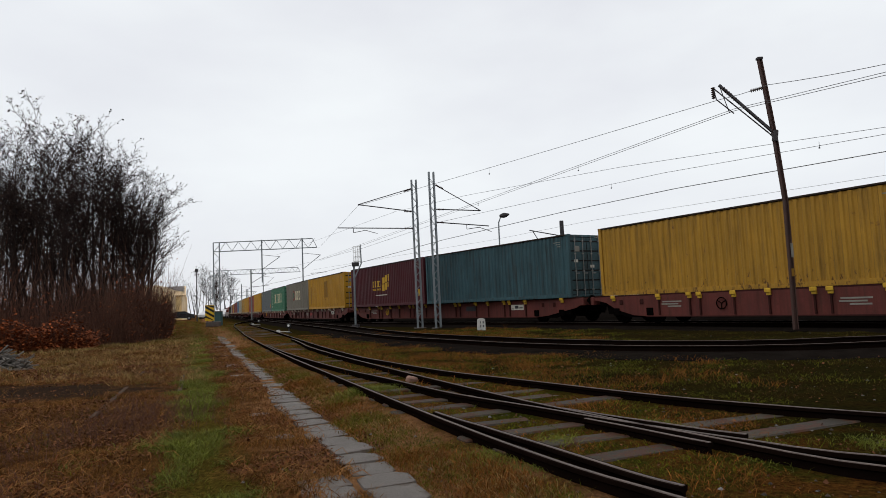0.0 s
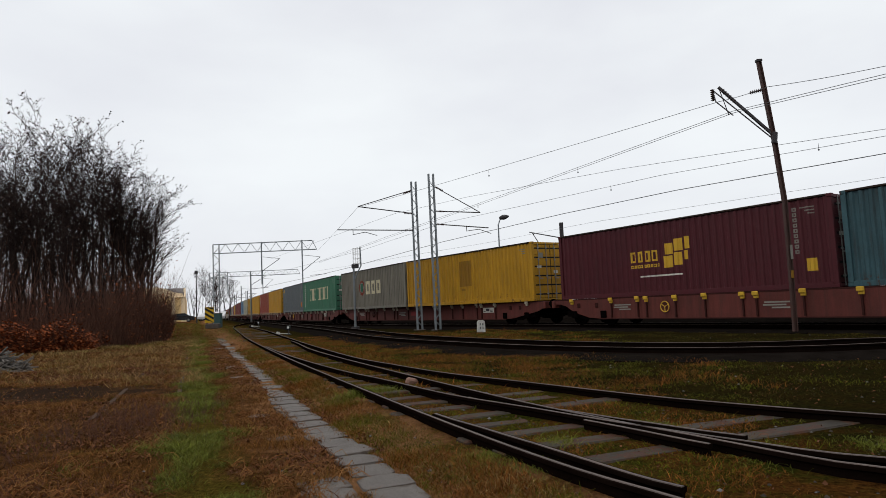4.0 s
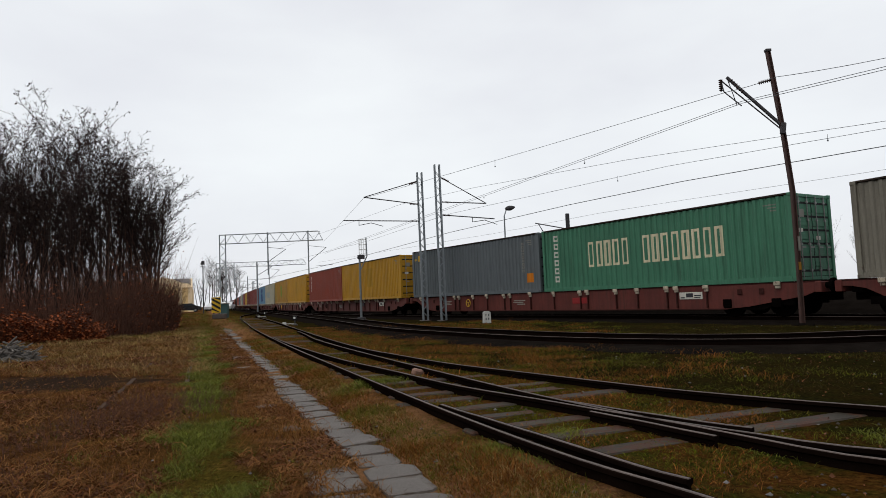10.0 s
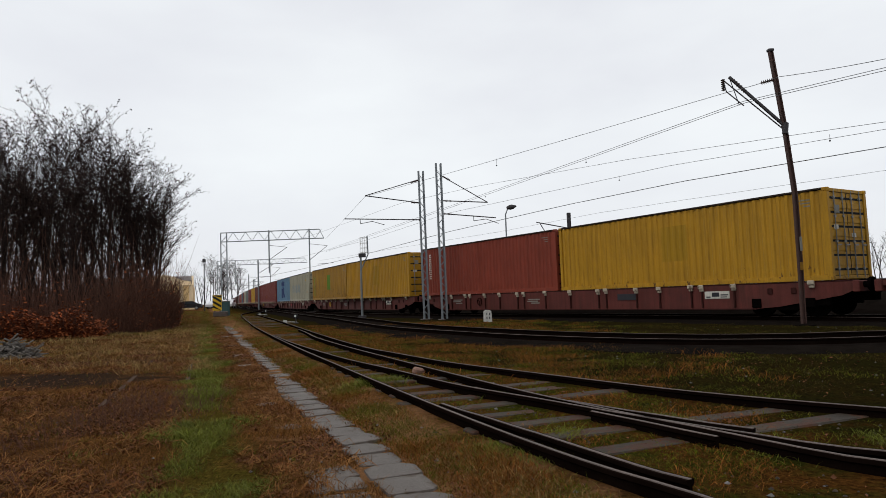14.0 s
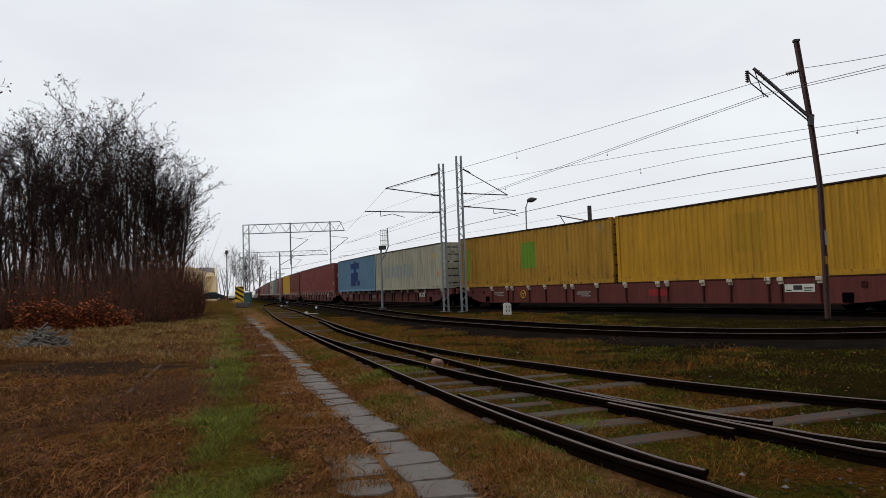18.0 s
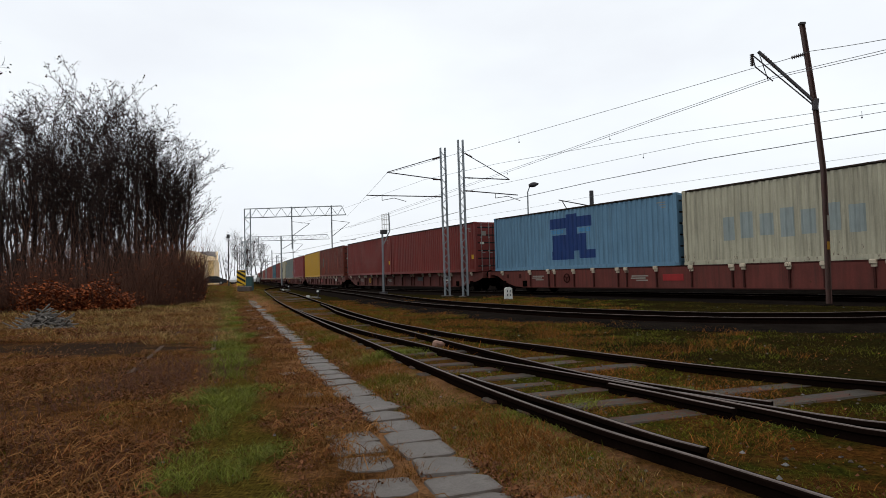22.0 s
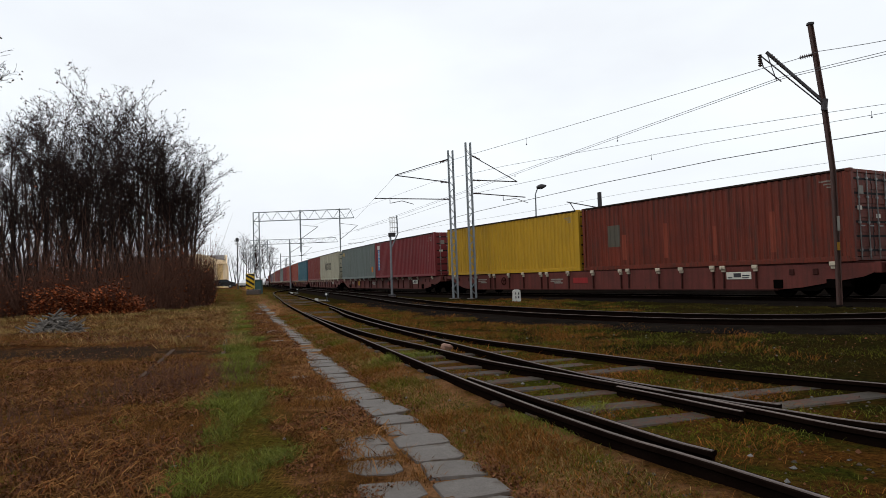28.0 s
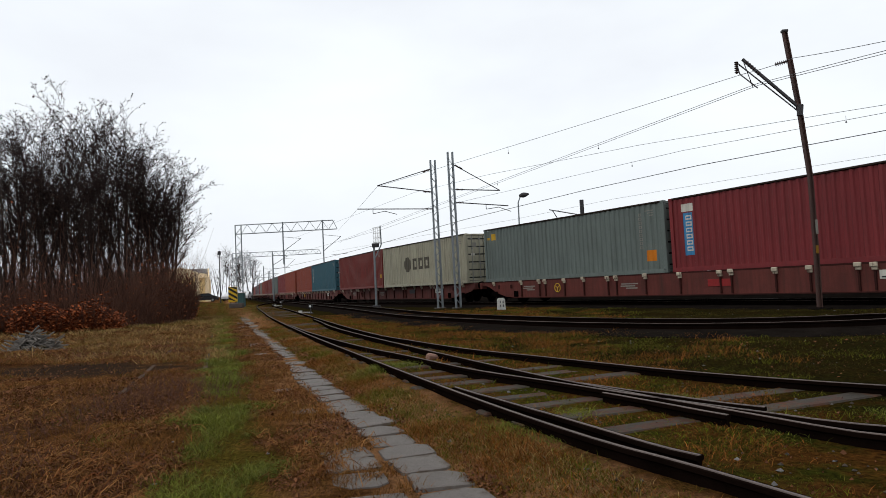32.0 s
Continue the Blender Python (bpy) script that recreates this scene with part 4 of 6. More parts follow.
        patch(box, 4.2, 4.45, 2.0, 2.25, MARK["gold"], "small yellow triangle notice")
    elif kind == "navy_blocks":
        patch(box, -1.50, 1.38, 1.95, 2.45, MARK["navy"], "dark blue painted-out bar")
        patch(box, -0.35, 0.40, 1.6, 2.6, MARK["navy"], "dark blue painted-out block", 0.005)
        patch(box, -1.30, 0.98, 0.85, 1.64, MARK["navy"], "dark blue painted-out block")
        patch(box, -1.35, 0.15, 0.45, 0.87, MARK["navy"], "dark blue painted-out block", 0.005)
        patch(box, 0.50, 1.55, 0.48, 0.87, MARK["navy"], "dark blue painted-out block", 0.005)
        letters(box, -1.35, -0.45, 1.72, 1.88, 5, MARK["sky_blue"], "pale blue letters showing through")
        letters(box, 0.50, 1.30, 1.72, 1.88, 5, MARK["sky_blue"], "pale blue letters showing through")
    elif kind == "upright_band":
        patch(box, -5.45, -5.0, 0.62, 2.25, MARK["sky_blue"], "upright blue name band")
        stroke_row(box, -5.08, 2.15, [0.17] * 6, 0.28, 0.07, MARK["white"], "letter_block", "white letters on the band as plain blocks", True, 0.009)
        patch(box, -5.5, -4.95, 2.3, 2.6, MARK["white"], "white emblem panel")
        stroke_row(box, 5.0, 2.6, [0.12] * 10, 0.10, 0.05, MARK["white"], "letter_block", "pale upright code", True)
    elif kind == "code":
        stroke_row(box, 5.0, 2.55, [0.1] * 9, 0.12, 0.05, MARK["faded_grey"], "letter_block", "faded upright code", True)
        patch(box, 5.5, 5.75, 0.75, 1.0, MARK["gold"], "small yellow notice")
    elif kind == "grey_word":
        letters(box, -1.1, 1.5, 1.1, 1.85, 3, MARK["dark_olive"], "dark grey letters as plain blocks")
        disc(box, -1.95, 1.48, 0.52, MARK["dark_olive"], "dark round emblem", 0.004)
    elif kind == "old_patch":
        patch(box, -4.48, -3.75, 1.0, 1.95, MARK["dark_olive"], "greenish patch of primer")
        for k in range(4):
            patch(box, -3.6 + 2.3 * k, -3.4 + 2.3 * k, 0.4, 1.5 + 0.3 * (k % 2), MARK["worn_red"], "upright strip of paler worn paint")


LOADS = [
    ("yellow", "faded yellow container streaked with rust", ""), ("ochre", "ochre-yellow container streaked with rust", ""),
    ("teal", "dark teal corrugated container with door bars", ""), ("plum", "plum-red container with a golden emblem", "gold_logo"),
    ("yellow", "yellow container with a darker repainted square", "dark_square"), ("olive_grey", "dirty olive-grey container with cream lettering", "pale_word"),
    ("green", "green container with large cream lettering", "two_words"), ("grey", "dark grey container with a small golden emblem", "corner_logo"),
    ("yellow", "yellow container with a faint repainted square", "faint_square"), ("brick_red", "brick-red container with upright white lettering", "upright_word"),
    ("yellow", "yellow container with rust spots on its lower wall", "faint_square"), ("ochre", "rust-spotted yellow container with green patches", "green_square"),
    ("cream", "grimy cream container with a painted-over name", "faded_words"), ("blue", "light blue container with navy painted-out blocks", "navy_blocks"),
    ("maroon", "brown-red container with faded code", "code"), ("maroon", "brown-red container with small data lines", "code"),
    ("rust_red", "heavily weathered rust-red container", "old_patch"), ("lemon", "plain clean yellow container", ""),
    ("crimson", "crimson container with an upright blue name band", "upright_band"), ("grey_green", "grey-green container with a small golden emblem", "corner_logo"),
    ("cream", "dull cream container with dark grey lettering", "grey_word"), ("maroon", "dark red container with a small faded code", "code"),
    ("petrol", "petrol-blue container with upright pale lettering", "upright_word"), ("brick_red", "bright brick-red container, plain and faded", ""),
    ("brick_red", "brick-red container with a small faded code", "code"), ("crimson", "crimson container with plain dusty walls", ""),
    ("grey_green", "grey-green container with plain dusty walls", ""), ("maroon", "dark red container with plain dusty walls", ""),
]
MORE = ("brick_red", "maroon", "crimson", "grey", "maroon", "brick_red", "olive_grey", "crimson", "grey", "maroon", "petrol", "maroon")
while len(LOADS) < 40:
    key = MORE[len(LOADS) % len(MORE)]
    LOADS.append((key, "plain %s container riding far back on the train" % key.replace("_", " "), ""))

RUNNERS = []      # (thing, distance of its front behind the first wagon's front, length, height)
for i in range(len(LOADS) // 2):
    back = (i - 1) * PITCH
    w = container_wagon(i)
    RUNNERS.append((w, back + BOX_L + GAP_IN / 2 - 12.95, 25.9, 0.0))
    for j in (0, 1):
        key, label, kind = LOADS[2 * i + j]
        box = container(key, label)
        put_marks(box, kind)
        RUNNERS.append((box, back + j * (BOX_L + GAP_IN), BOX_L, DECK))


def running_pose(s, length, z):
    """Both ends of the thing stand over the track."""
    a, b = on_track(s), on_track(s + length)
    m = (a + b) / 2
    return pose(m[0], m[1], z, 0, 0, math.degrees(math.atan2(a[1] - b[1], a[0] - b[0])))


def motions():
    times = [k * 0.8 for k in range(41)]
    for ob, back, length, z in RUNNERS:
        walk(ob, [(t, running_pose(train_shift(t) + back, length, z)) for t in times])


# ---- masts, poles and wires ----
def lattice_mast(name, x, y, z0, z1, turn, lean=(0, 0), label="", width=0.34):
    """Two channel legs laced with flats; a base plate."""
    mast = thing(name, label, "catenary mast", pose(x, y, 0, lean[0], lean[1], turn))
    for side in (-1, 1):
        sh = Shape()
        sh.box(side * width / 2 - 0.012, side * width / 2 + 0.012, -0.09, 0.09, z0, z1)
        sh.box(side * width / 2 - side * 0.045 - 0.035, side * width / 2 - side * 0.045 + 0.035, -0.095, -0.08, z0, z1)
        sh.box(side * width / 2 - side * 0.045 - 0.035, side * width / 2 - side * 0.045 + 0.035, 0.08, 0.095, z0, z1)
        part("leg", sh, zinc, mast)
    for y_ in (-0.1, 0.1):
        z, k = z0 + 0.2, 0
        while z + 0.4 < z1:
            a, b = (-width / 2, width / 2) if k % 2 else (width / 2, -width / 2)
            part("lacing_bar", Shape().tube((a, y_, z), (b, y_, z + 0.4), 0.016, 0.016, 4), zinc, mast)
            z, k = z + 0.4, k + 1
    part("foot", Shape().box(-0.35, 0.35, -0.3, 0.3, z0 - 0.25, z0 + 0.06, 0.03), concrete, mast, "concrete foot")
    return mast


def strut(name, parent, points, r, material, label=""):
    return part(name, Shape().chain([Vector(p) for p in points], r), material, parent, label)


def knob(parent, a, b):
    """A ribbed insulator between two points."""
    a, b = Vector(a), Vector(b)
    sh = Shape().tube(a, b, 0.03, 0.03, 8)
    for k in range(6):
        p = a.lerp(b, (k + 0.5) / 6)
        sh.tube(p - (b - a).normalized() * 0.012, p + (b - a).normalized() * 0.012, 0.075, 0.05, 10)
    return part("insulator", sh, insulator, parent, "ribbed brown insulator")


def local(ob, p):
    return ob.matrix_basis.inverted() @ Vector(p)


mast_a = lattice_mast("lattice_mast", -1.43, 38.16, -0.25, 8.54, 12, (0, -0.3), "galvanised lattice mast with two brackets over the empty track")
strut("bracket_tube", mast_a, [local(mast_a, p) for p in ((-1.6, 38.15, 8.04), (-4.79, 37.9, 7.16))], 0.025, dark_steel)
strut("bracket_tube", mast_a, [local(mast_a, p) for p in ((-1.6, 38.15, 6.65), (-4.79, 37.9, 7.16))], 0.03, dark_steel)
strut("bracket_tube", mast_a, [local(mast_a, p) for p in ((-1.6, 38.15, 5.64), (-6.01, 37.75, 5.82))], 0.03, dark_steel)
strut("steady_arm", mast_a, [local(mast_a, p) for p in ((-5.1, 37.8, 5.75), (-5.1, 37.8, 5.5), (-4.4, 37.85, 5.62), (-3.7, 37.9, 5.4))], 0.018, dark_steel)
for z in (8.0, 6.65, 5.64):
    knob(mast_a, local(mast_a, (-1.62, 38.15, z)), local(mast_a, (-2.1, 38.12, z + (0.03 if z < 7 else -0.15))))
mast_b = lattice_mast("lattice_mast", -0.36, 36.86, -0.25, 8.7, 12, (0, -0.3), "galvanised lattice mast with two brackets over the train")
strut("bracket_tube", mast_b, [local(mast_b, p) for p in ((-0.2, 36.86, 7.94), (2.33, 36.8, 6.33))], 0.025, dark_steel)
strut("bracket_tube", mast_b, [local(mast_b, p) for p in ((-0.2, 36.86, 6.53), (2.33, 36.8, 6.33))], 0.03, dark_steel)
strut("bracket_tube", mast_b, [local(mast_b, p) for p in ((-0.2, 36.86, 5.78), (2.76, 36.8, 5.43))], 0.03, dark_steel)
strut("steady_arm", mast_b, [local(mast_b, p) for p in ((1.5, 36.8, 5.58), (1.5, 36.8, 5.3), (2.2, 36.8, 5.38), (2.9, 36.8, 5.1))], 0.018, dark_steel)
for z in (7.94, 6.53, 5.78):
    knob(mast_b, local(mast_b, (-0.18, 36.86, z)), local(mast_b, (0.25, 36.85, z - (0.25 if z > 7 else 0.04))))

# the leaning brown pole close to the train
pole = thing("catenary_pole", "leaning rust-brown steel pole with a bracket, beside the train", "catenary pole", pose(10.44, 19.57, 0.051) @ Matrix.Scale(0.955, 4))
bends = [(0.03, 0, -0.5), (0.05, -0.02, 1.76), (0.05, -0.03, 3.91), (-0.07, 0.04, 6.0), (-0.29, 0.15, 8.63)]
section = [(-0.065, -0.06), (-0.035, -0.06), (-0.035, -0.01), (0.035, -0.01), (0.035, -0.06), (0.065, -0.06),
           (0.065, 0.06), (0.035, 0.06), (0.035, 0.01), (-0.035, 0.01), (-0.035, 0.06), (-0.065, 0.06)]
k = len(section)
shaft = Shape().add([(x + a, y + b, z) for x, y, z in bends for a, b in section],
                    [(i * k + j, i * k + (j + 1) % k, (i + 1) * k + (j + 1) % k, (i + 1) * k + j) for i in range(len(bends) - 1) for j in range(k)]
                    + [tuple(range(4 * k, 5 * k))])
part("shaft", shaft, brown_steel, pole)
part("cap", Shape().box(-0.38, -0.20, 0.07, 0.23, 8.6, 8.68, 0.01), dark_steel, pole)
part("painted_band", Shape().box(0.06, 0.13, -0.10, -0.06, 2.1, 2.55, 0.005), MARK["faded_grey"], pole, "white number plate without readable figures")
part("painted_band", Shape().box(0.02, 0.10, -0.095, -0.06, 1.5, 1.75, 0.005), MARK["ochre_dark"], pole, "faded yellow paint mark")
part("foot", Shape().box(-0.25, 0.3, -0.25, 0.25, -0.5, -0.16, 0.04), ballast_mat, pole, "concrete foot")
P = lambda *p: Vector(p) - Vector((11.1, 20.4, 0)) + Vector((0.0, 0.0, 0.0))
strut("bracket_tube", pole, [P(11.03, 20.42, 6.1), P(9.68, 21.11, 7.99)], 0.055, dark_steel)
strut("bracket_tube", pole, [P(11.03, 20.42, 5.95), P(9.5, 21.19, 7.93)], 0.022, dark_steel)
strut("steady_arm", pole, [P(9.5, 21.19, 7.93), P(9.55, 21.1, 7.5), P(10.0, 20.9, 6.95)], 0.02, dark_steel)
strut("steady_arm", pole, [P(9.68, 21.11, 7.99), P(9.9, 21.0, 7.0)], 0.014, dark_steel)
knob(pole, P(9.5, 21.19, 7.95), P(9.5, 21.19, 7.55))
knob(pole, P(10.1, 20.9, 7.4), P(9.75, 21.07, 7.9))
knob(pole, P(10.82, 20.55, 7.66), P(10.5, 20.7, 7.62))
strut("collar", pole, [P(11.0, 20.4, 5.85), P(11.05, 20.4, 6.2)], 0.09, dark_steel)


def wire(points, r=0.012, droppers=(), label="thin grey overhead wire strung along the tracks"):
    line = thing("overhead_wire", label, "overhead wire", group="overhead wires")
    part("strand", Shape().chain([Vector(p) for p in points], r, 5), wire_metal, line)
    for p, drop in droppers:
        part("dropper", Shape().tube(p, (p[0], p[1], p[2] - drop), r * 0.8, r * 0.8, 4).tube((p[0], p[1], p[2] - drop), (p[0], p[1], p[2] - drop - 0.05), 0.03, 0.03, 5), wire_metal, line)
    return line


def sag(points, n=6, dip=0.0):
    """Finer points along a wire, with a slight dip between its supports."""
    out = []
    for a, b in zip(points[:-1], points[1:]):
        for k in range(n):
            u = k / n
            p = Vector(a).lerp(Vector(b), u)
            out.append(p - Vector((0, 0, dip * 4 * u * (1 - u))))
    return out + [Vector(points[-1])]


W1 = [(-14.3, 75.0, 8.1), (-4.8, 37.9, 7.1), (9.07, 20.22, 7.21), (9.92, 18.85, 7.18), (11.67, 16.32, 6.78), (21, 2.9, 5.4)]
W2 = [(-14.12, 74.7, 6.68), (9.43, 20.06, 6.78), (11.64, 16.33, 6.49), (21, 1.0, 5.2)]
W2B = [(-14.12, 74.75, 6.85), (9.43, 20.1, 6.85), (11.65, 16.38, 6.58), (21, 1.05, 5.4)]
W3 = [(-22, 84, 8.2), (-3.26, 46.97, 7.97), (1.79, 38.72, 7.59), (8.33, 29.38, 7.0), (12.91, 23.37, 6.48), (14.78, 21.0, 6.27), (30, 4, 5.9)]
W4 = [(-22, 84, 6.2), (-6.47, 52.82, 5.92), (0.17, 41.26, 6.38), (5.17, 33.74, 6.3), (9.62, 27.65, 6.31), (14.78, 21.0, 6.04), (30, 4, 5.8)]
W5 = [(-24.5, 84, 4.3), (-10.68, 55.04, 4.14), (-6.7, 47.52, 4.23), (0.11, 36.32, 4.7), (5.5, 28.63, 4.96), (8.9, 24.11, 5.05), (13.06, 18.79, 4.99), (28, 0, 4.9)]
W6 = [(-16, 80, 6.0), (3.56, 44.86, 5.38), (8.72, 37.0, 5.51), (12.04, 32.4, 5.46), (17.59, 25.14, 5.38), (34, 4, 5.3)]
wire(sag(W1, 8, 0.03), 0.009, [((2.3, 28.85, 7.16), 0.28)])
wire(sag(W2, 10, 0.0), 0.009, [])
wire(sag(W2B, 10, 0.0), 0.009, [((6.08, 27.8, 6.85), 0.2), ((2.2, 36.6, 6.85), 0.2)])
wire(sag(W3), 0.009)
wire(sag(W4), 0.009, [((8.0, 29.8, 6.35), 0.2), ((13.5, 22.6, 6.25), 0.2)])
wire(sag(W5), 0.014, label="thick dark feeder wire strung along the masts")
wire(sag(W6), 0.007)

# signal mast with its basket
signal = thing("signal_mast", "grey signal mast with a wire basket and a lamp box", "signal", pose(-6.06, 44.6, 0.04) @ Matrix.Scale(0.83, 4))
part("post", Shape().tube((0, 0, -0.3), (0, 0, 5.0), 0.10, 0.08, 10), zinc, signal)
part("lamp_box", Shape().box(-0.16, 0.42, -0.15, 0.15, 4.72, 5.06, 0.03), dark_steel, signal)
strut("stay", signal, [(0.05, 0, 3.8), (0.62, 0, 4.95), (0.58, 0, 6.5)], 0.055, zinc)
cage = Shape()
for dx in (0.0, 0.18, 0.36, 0.54):
    for dy in (-0.22, 0.22):
        cage.tube((dx, dy, 5.1), (dx, dy, 6.35), 0.016, 0.016, 4)
for z in (5.12, 5.5, 5.9, 6.35):
    cage.chain([(0.0, -0.22, z), (0.54, -0.22, z), (0.54, 0.22, z), (0.0, 0.22, z), (0.0, -0.22, z)], 0.016, 4)
part("basket", cage, stone_white, signal, "pale wire safety basket")
part("foot", Shape().box(-0.3, 0.3, -0.3, 0.3, -0.3, -0.08, 0.03), dark_steel, signal)


def gantry(x0, y0, x1, y1, top, depth, drops, label, leg=0.7):
    """A lattice leg and a lattice beam with drop posts and brackets."""
    g = thing("catenary_gantry", label, "catenary gantry")
    d = Vector((x1 - x0, y1 - y0, 0))
    length, e = d.length, d.normalized()
    at_ = lambda u, z: Vector((x0, y0, 0)) + e * u + Vector((0, 0, z))
    sh = Shape()
    for du in (0, leg):
        sh.tube(at_(du, -0.3), at_(du, top), 0.07, 0.07, 5)
    z, k = 0.0, 0
    while z < top - 0.8:
        sh.tube(at_(0 if k % 2 else leg, z), at_(leg if k % 2 else 0, z + 0.75), 0.035, 0.035, 4)
        z, k = z + 0.75, k + 1
    part("leg", sh, zinc, g)
    sh = Shape().tube(at_(0, top), at_(length - 0.5, top), 0.06, 0.06, 5).tube(at_(0, top - depth), at_(length, top - depth), 0.06, 0.06, 5)
    u, k = leg, 0
    while u + depth * 0.7 < length:
        sh.tube(at_(u, top if k % 2 else top - depth), at_(u + depth * 0.7, top - depth if k % 2 else top), 0.03, 0.03, 4)
        u, k = u + depth * 0.7, k + 1
    sh.tube(at_(length - 0.5, top), at_(length, top - depth), 0.04, 0.04, 4)
    part("beam", sh, zinc, g)
    for u, low in drops:
        part("drop_post", Shape().tube(at_(u, top + 0.1), at_(u, low), 0.08, 0.08, 5), zinc, g)
        arm = Shape().tube(at_(u, low + 1.5), at_(u + 2.1, top - depth - 0.9), 0.04, 0.04, 4).tube(at_(u, top - depth - 0.6), at_(u + 2.1, top - depth - 0.9), 0.03, 0.03, 4)
        arm.tube(at_(u + 0.9, low + 1.0), at_(u + 2.8, low + 1.1), 0.03, 0.03, 4)
        part("bracket", arm, dark_steel, g)
    return g


gantry(-26.4, 75, -14.4, 75, 9.35, 1.05, ((5.6, 4.5), (10.3, 4.3)), "grey lattice catenary gantry spanning the distant tracks")
gantry(-46.5, 130, -28.4, 130, 9.7, 0.9, ((3.6, 4.8), (10.6, 4.6)), "second lattice gantry far down the line")
for k, (x, y, h) in enumerate(((-33, 112, 8.5), (-52, 168, 8.5), (-62, 205, 8.5), (-78, 232, 9), (-57, 190, 8), (-85, 268, 9), (-98, 300, 9), (-72, 225, 8))):
    m = thing("catenary_mast", "thin grey catenary mast far down the line", "catenary mast", pose(x, y, 0), "distant masts")
    part("shaft", Shape().tube((0, 0, -0.3), (0, 0, h), 0.16, 0.13, 6), zinc, m)
    part("bracket", Shape().tube((0, 0, h - 2.4), (2.6, 0, h - 0.9), 0.05, 0.05, 4).tube((0, 0, h - 0.7), (2.6, 0, h - 0.9), 0.05, 0.05, 4).tube((0, 0, h - 3), (3.0, 0, h - 2.9), 0.04, 0.04, 4), dark_steel, m)

# behind the train: a street lamp and a dark mast with a bracket
lamp = thing("street_lamp", "slim grey lamp post with a drop-shaped head behind the train", "street lamp", pose(4.4, 49.3, 0))
part("post", Shape().tube((0, 0, -0.3), (0.05, 0, 7.1), 0.07, 0.05, 8).tube((0.05, 0, 7.1), (0.25, 0, 7.6), 0.045, 0.04, 8), zinc, lamp)
head = Shape()
for k in range(6):
    a, b = k / 6, (k + 1) / 6
    head.tube((0.15 + 0.75 * a, 0, 7.6 + 0.12 * a), (0.15 + 0.75 * b, 0, 7.6 + 0.12 * b), 0.04 + 0.16 * math.sin(math.pi * min(1, a * 0.9 + 0.1)), 0.04 + 0.16 * math.sin(math.pi * min(0.98, b * 0.9 + 0.1)), 10)
part("lamp_head", head, dark_steel, lamp)
back_mast = thing("catenary_mast", "dark catenary mast with a bracket behind the train", "catenary mast", pose(7.45, 39.75, 0))
part("shaft", Shape().box(-0.11, 0.11, -0.1, 0.1, -0.3, 5.9, 0.01), dark_steel, back_mast)
part("bracket", Shape().tube((0, 0, 4.95), (-1.65, 2.4, 5.65), 0.035, 0.035, 5).tube((-0.9, 1.3, 4.2), (-1.5, 2.2, 5.6), 0.03, 0.03, 5), dark_steel, back_mast)
for x, y, h in ((27, 48, 6.0), (46, 62, 7.2), (61, 70, 7.5)):
    m = thing("street_lamp", "slim grey lamp post beyond the train", "street lamp", pose(x, y, 0))
    part("post", Shape().tube((0, 0, -0.3), (0, 0, h), 0.07, 0.05, 8), zinc, m)
    part("lamp_head", Shape().box(-0.6, 0.1, -0.12, 0.12, h, h + 0.14, 0.04), dark_steel, m)

# ---- small railway things ----
marker = thing("marker_stone", "whitewashed distance stone with illegible dark figures", "marker stone", pose(1.74, 31.2, 0, 0, 0, 12))
part("stone", Shape().prism([(-0.19, -0.35), (0.19, -0.35), (0.17, 0.30), (0.08, 0.36), (-0.08, 0.36), (-0.17, 0.30)], -0.1, 0.1), stone_white, marker)
for x in (-0.1, 0.03):
    for z in (0.12, -0.06):
        part("figure", Shape().box(x + 0.015, x + 0.06, -0.104, -0.1, z, z + 0.11), MARK["dark"], marker, "dark bar of a number")


def point_lantern(x, y, label):
    s = thing("point_lantern", label, "point lever", pose(x, y, -0.2) @ Matrix.Scale(0.68, 4))
    part("stem", Shape().tube((0, 0, 0), (0, 0, 0.55), 0.05, 0.05, 8).box(-0.2, 0.2, -0.15, 0.15, 0, 0.12, 0.02), dark_steel, s)
    part("lantern", Shape().box(-0.17, 0.17, -0.17, 0.17, 0.5, 0.85, 0.05), seal_black, s)
    part("lens", Shape().tube((0, -0.185, 0.68), (0, -0.165, 0.68), 0.10, 0.10, 14), lamp_lens, s)
    part("weight", Shape().tube((0.1, 0, 0.15), (-0.9, -0.1, 0.2), 0.03, 0.03, 6).tube((-0.9, -0.1, 0.1), (-0.9, -0.1, 0.34), 0.17, 0.15, 12), stone_white, s, "pale counterweight on its lever")
    return s


point_lantern(-9.16, 38.45, "black point lantern with a white lens and counterweight")
point_lantern(-18.45, 65.0, "distant black point lantern beside the curve")
board = thing("warning_board", "yellow and black diagonally striped buffer board", "warning board", pose(-21.93, 61.1, 0.30))
part("panel", Shape().box(-0.42, 0.42, -0.04, 0.04, 0.22, 1.68, 0.01), sign_yellow, board)
for k in range(4):
    z = 0.02 + 0.46 * k
    v = [(x, -0.045, max(0.22, min(1.68, zz))) for x, zz in ((-0.42, z + 0.5), (-0.42, z + 0.72), (0.42, z + 0.22), (0.42, z))]
    part("stripe", Shape().add(v + [(x, -0.041, zz) for x, _, zz in v], [(0, 3, 2, 1), (4, 5, 6, 7), (0, 1, 5, 4), (1, 2, 6, 5), (2, 3, 7, 6), (3, 0, 4, 7)]), sign_black, board)
part("base_block", Shape().box(-0.3, 0.95, -0.3, 0.3, -0.35, 0.12, 0.05), concrete, board)
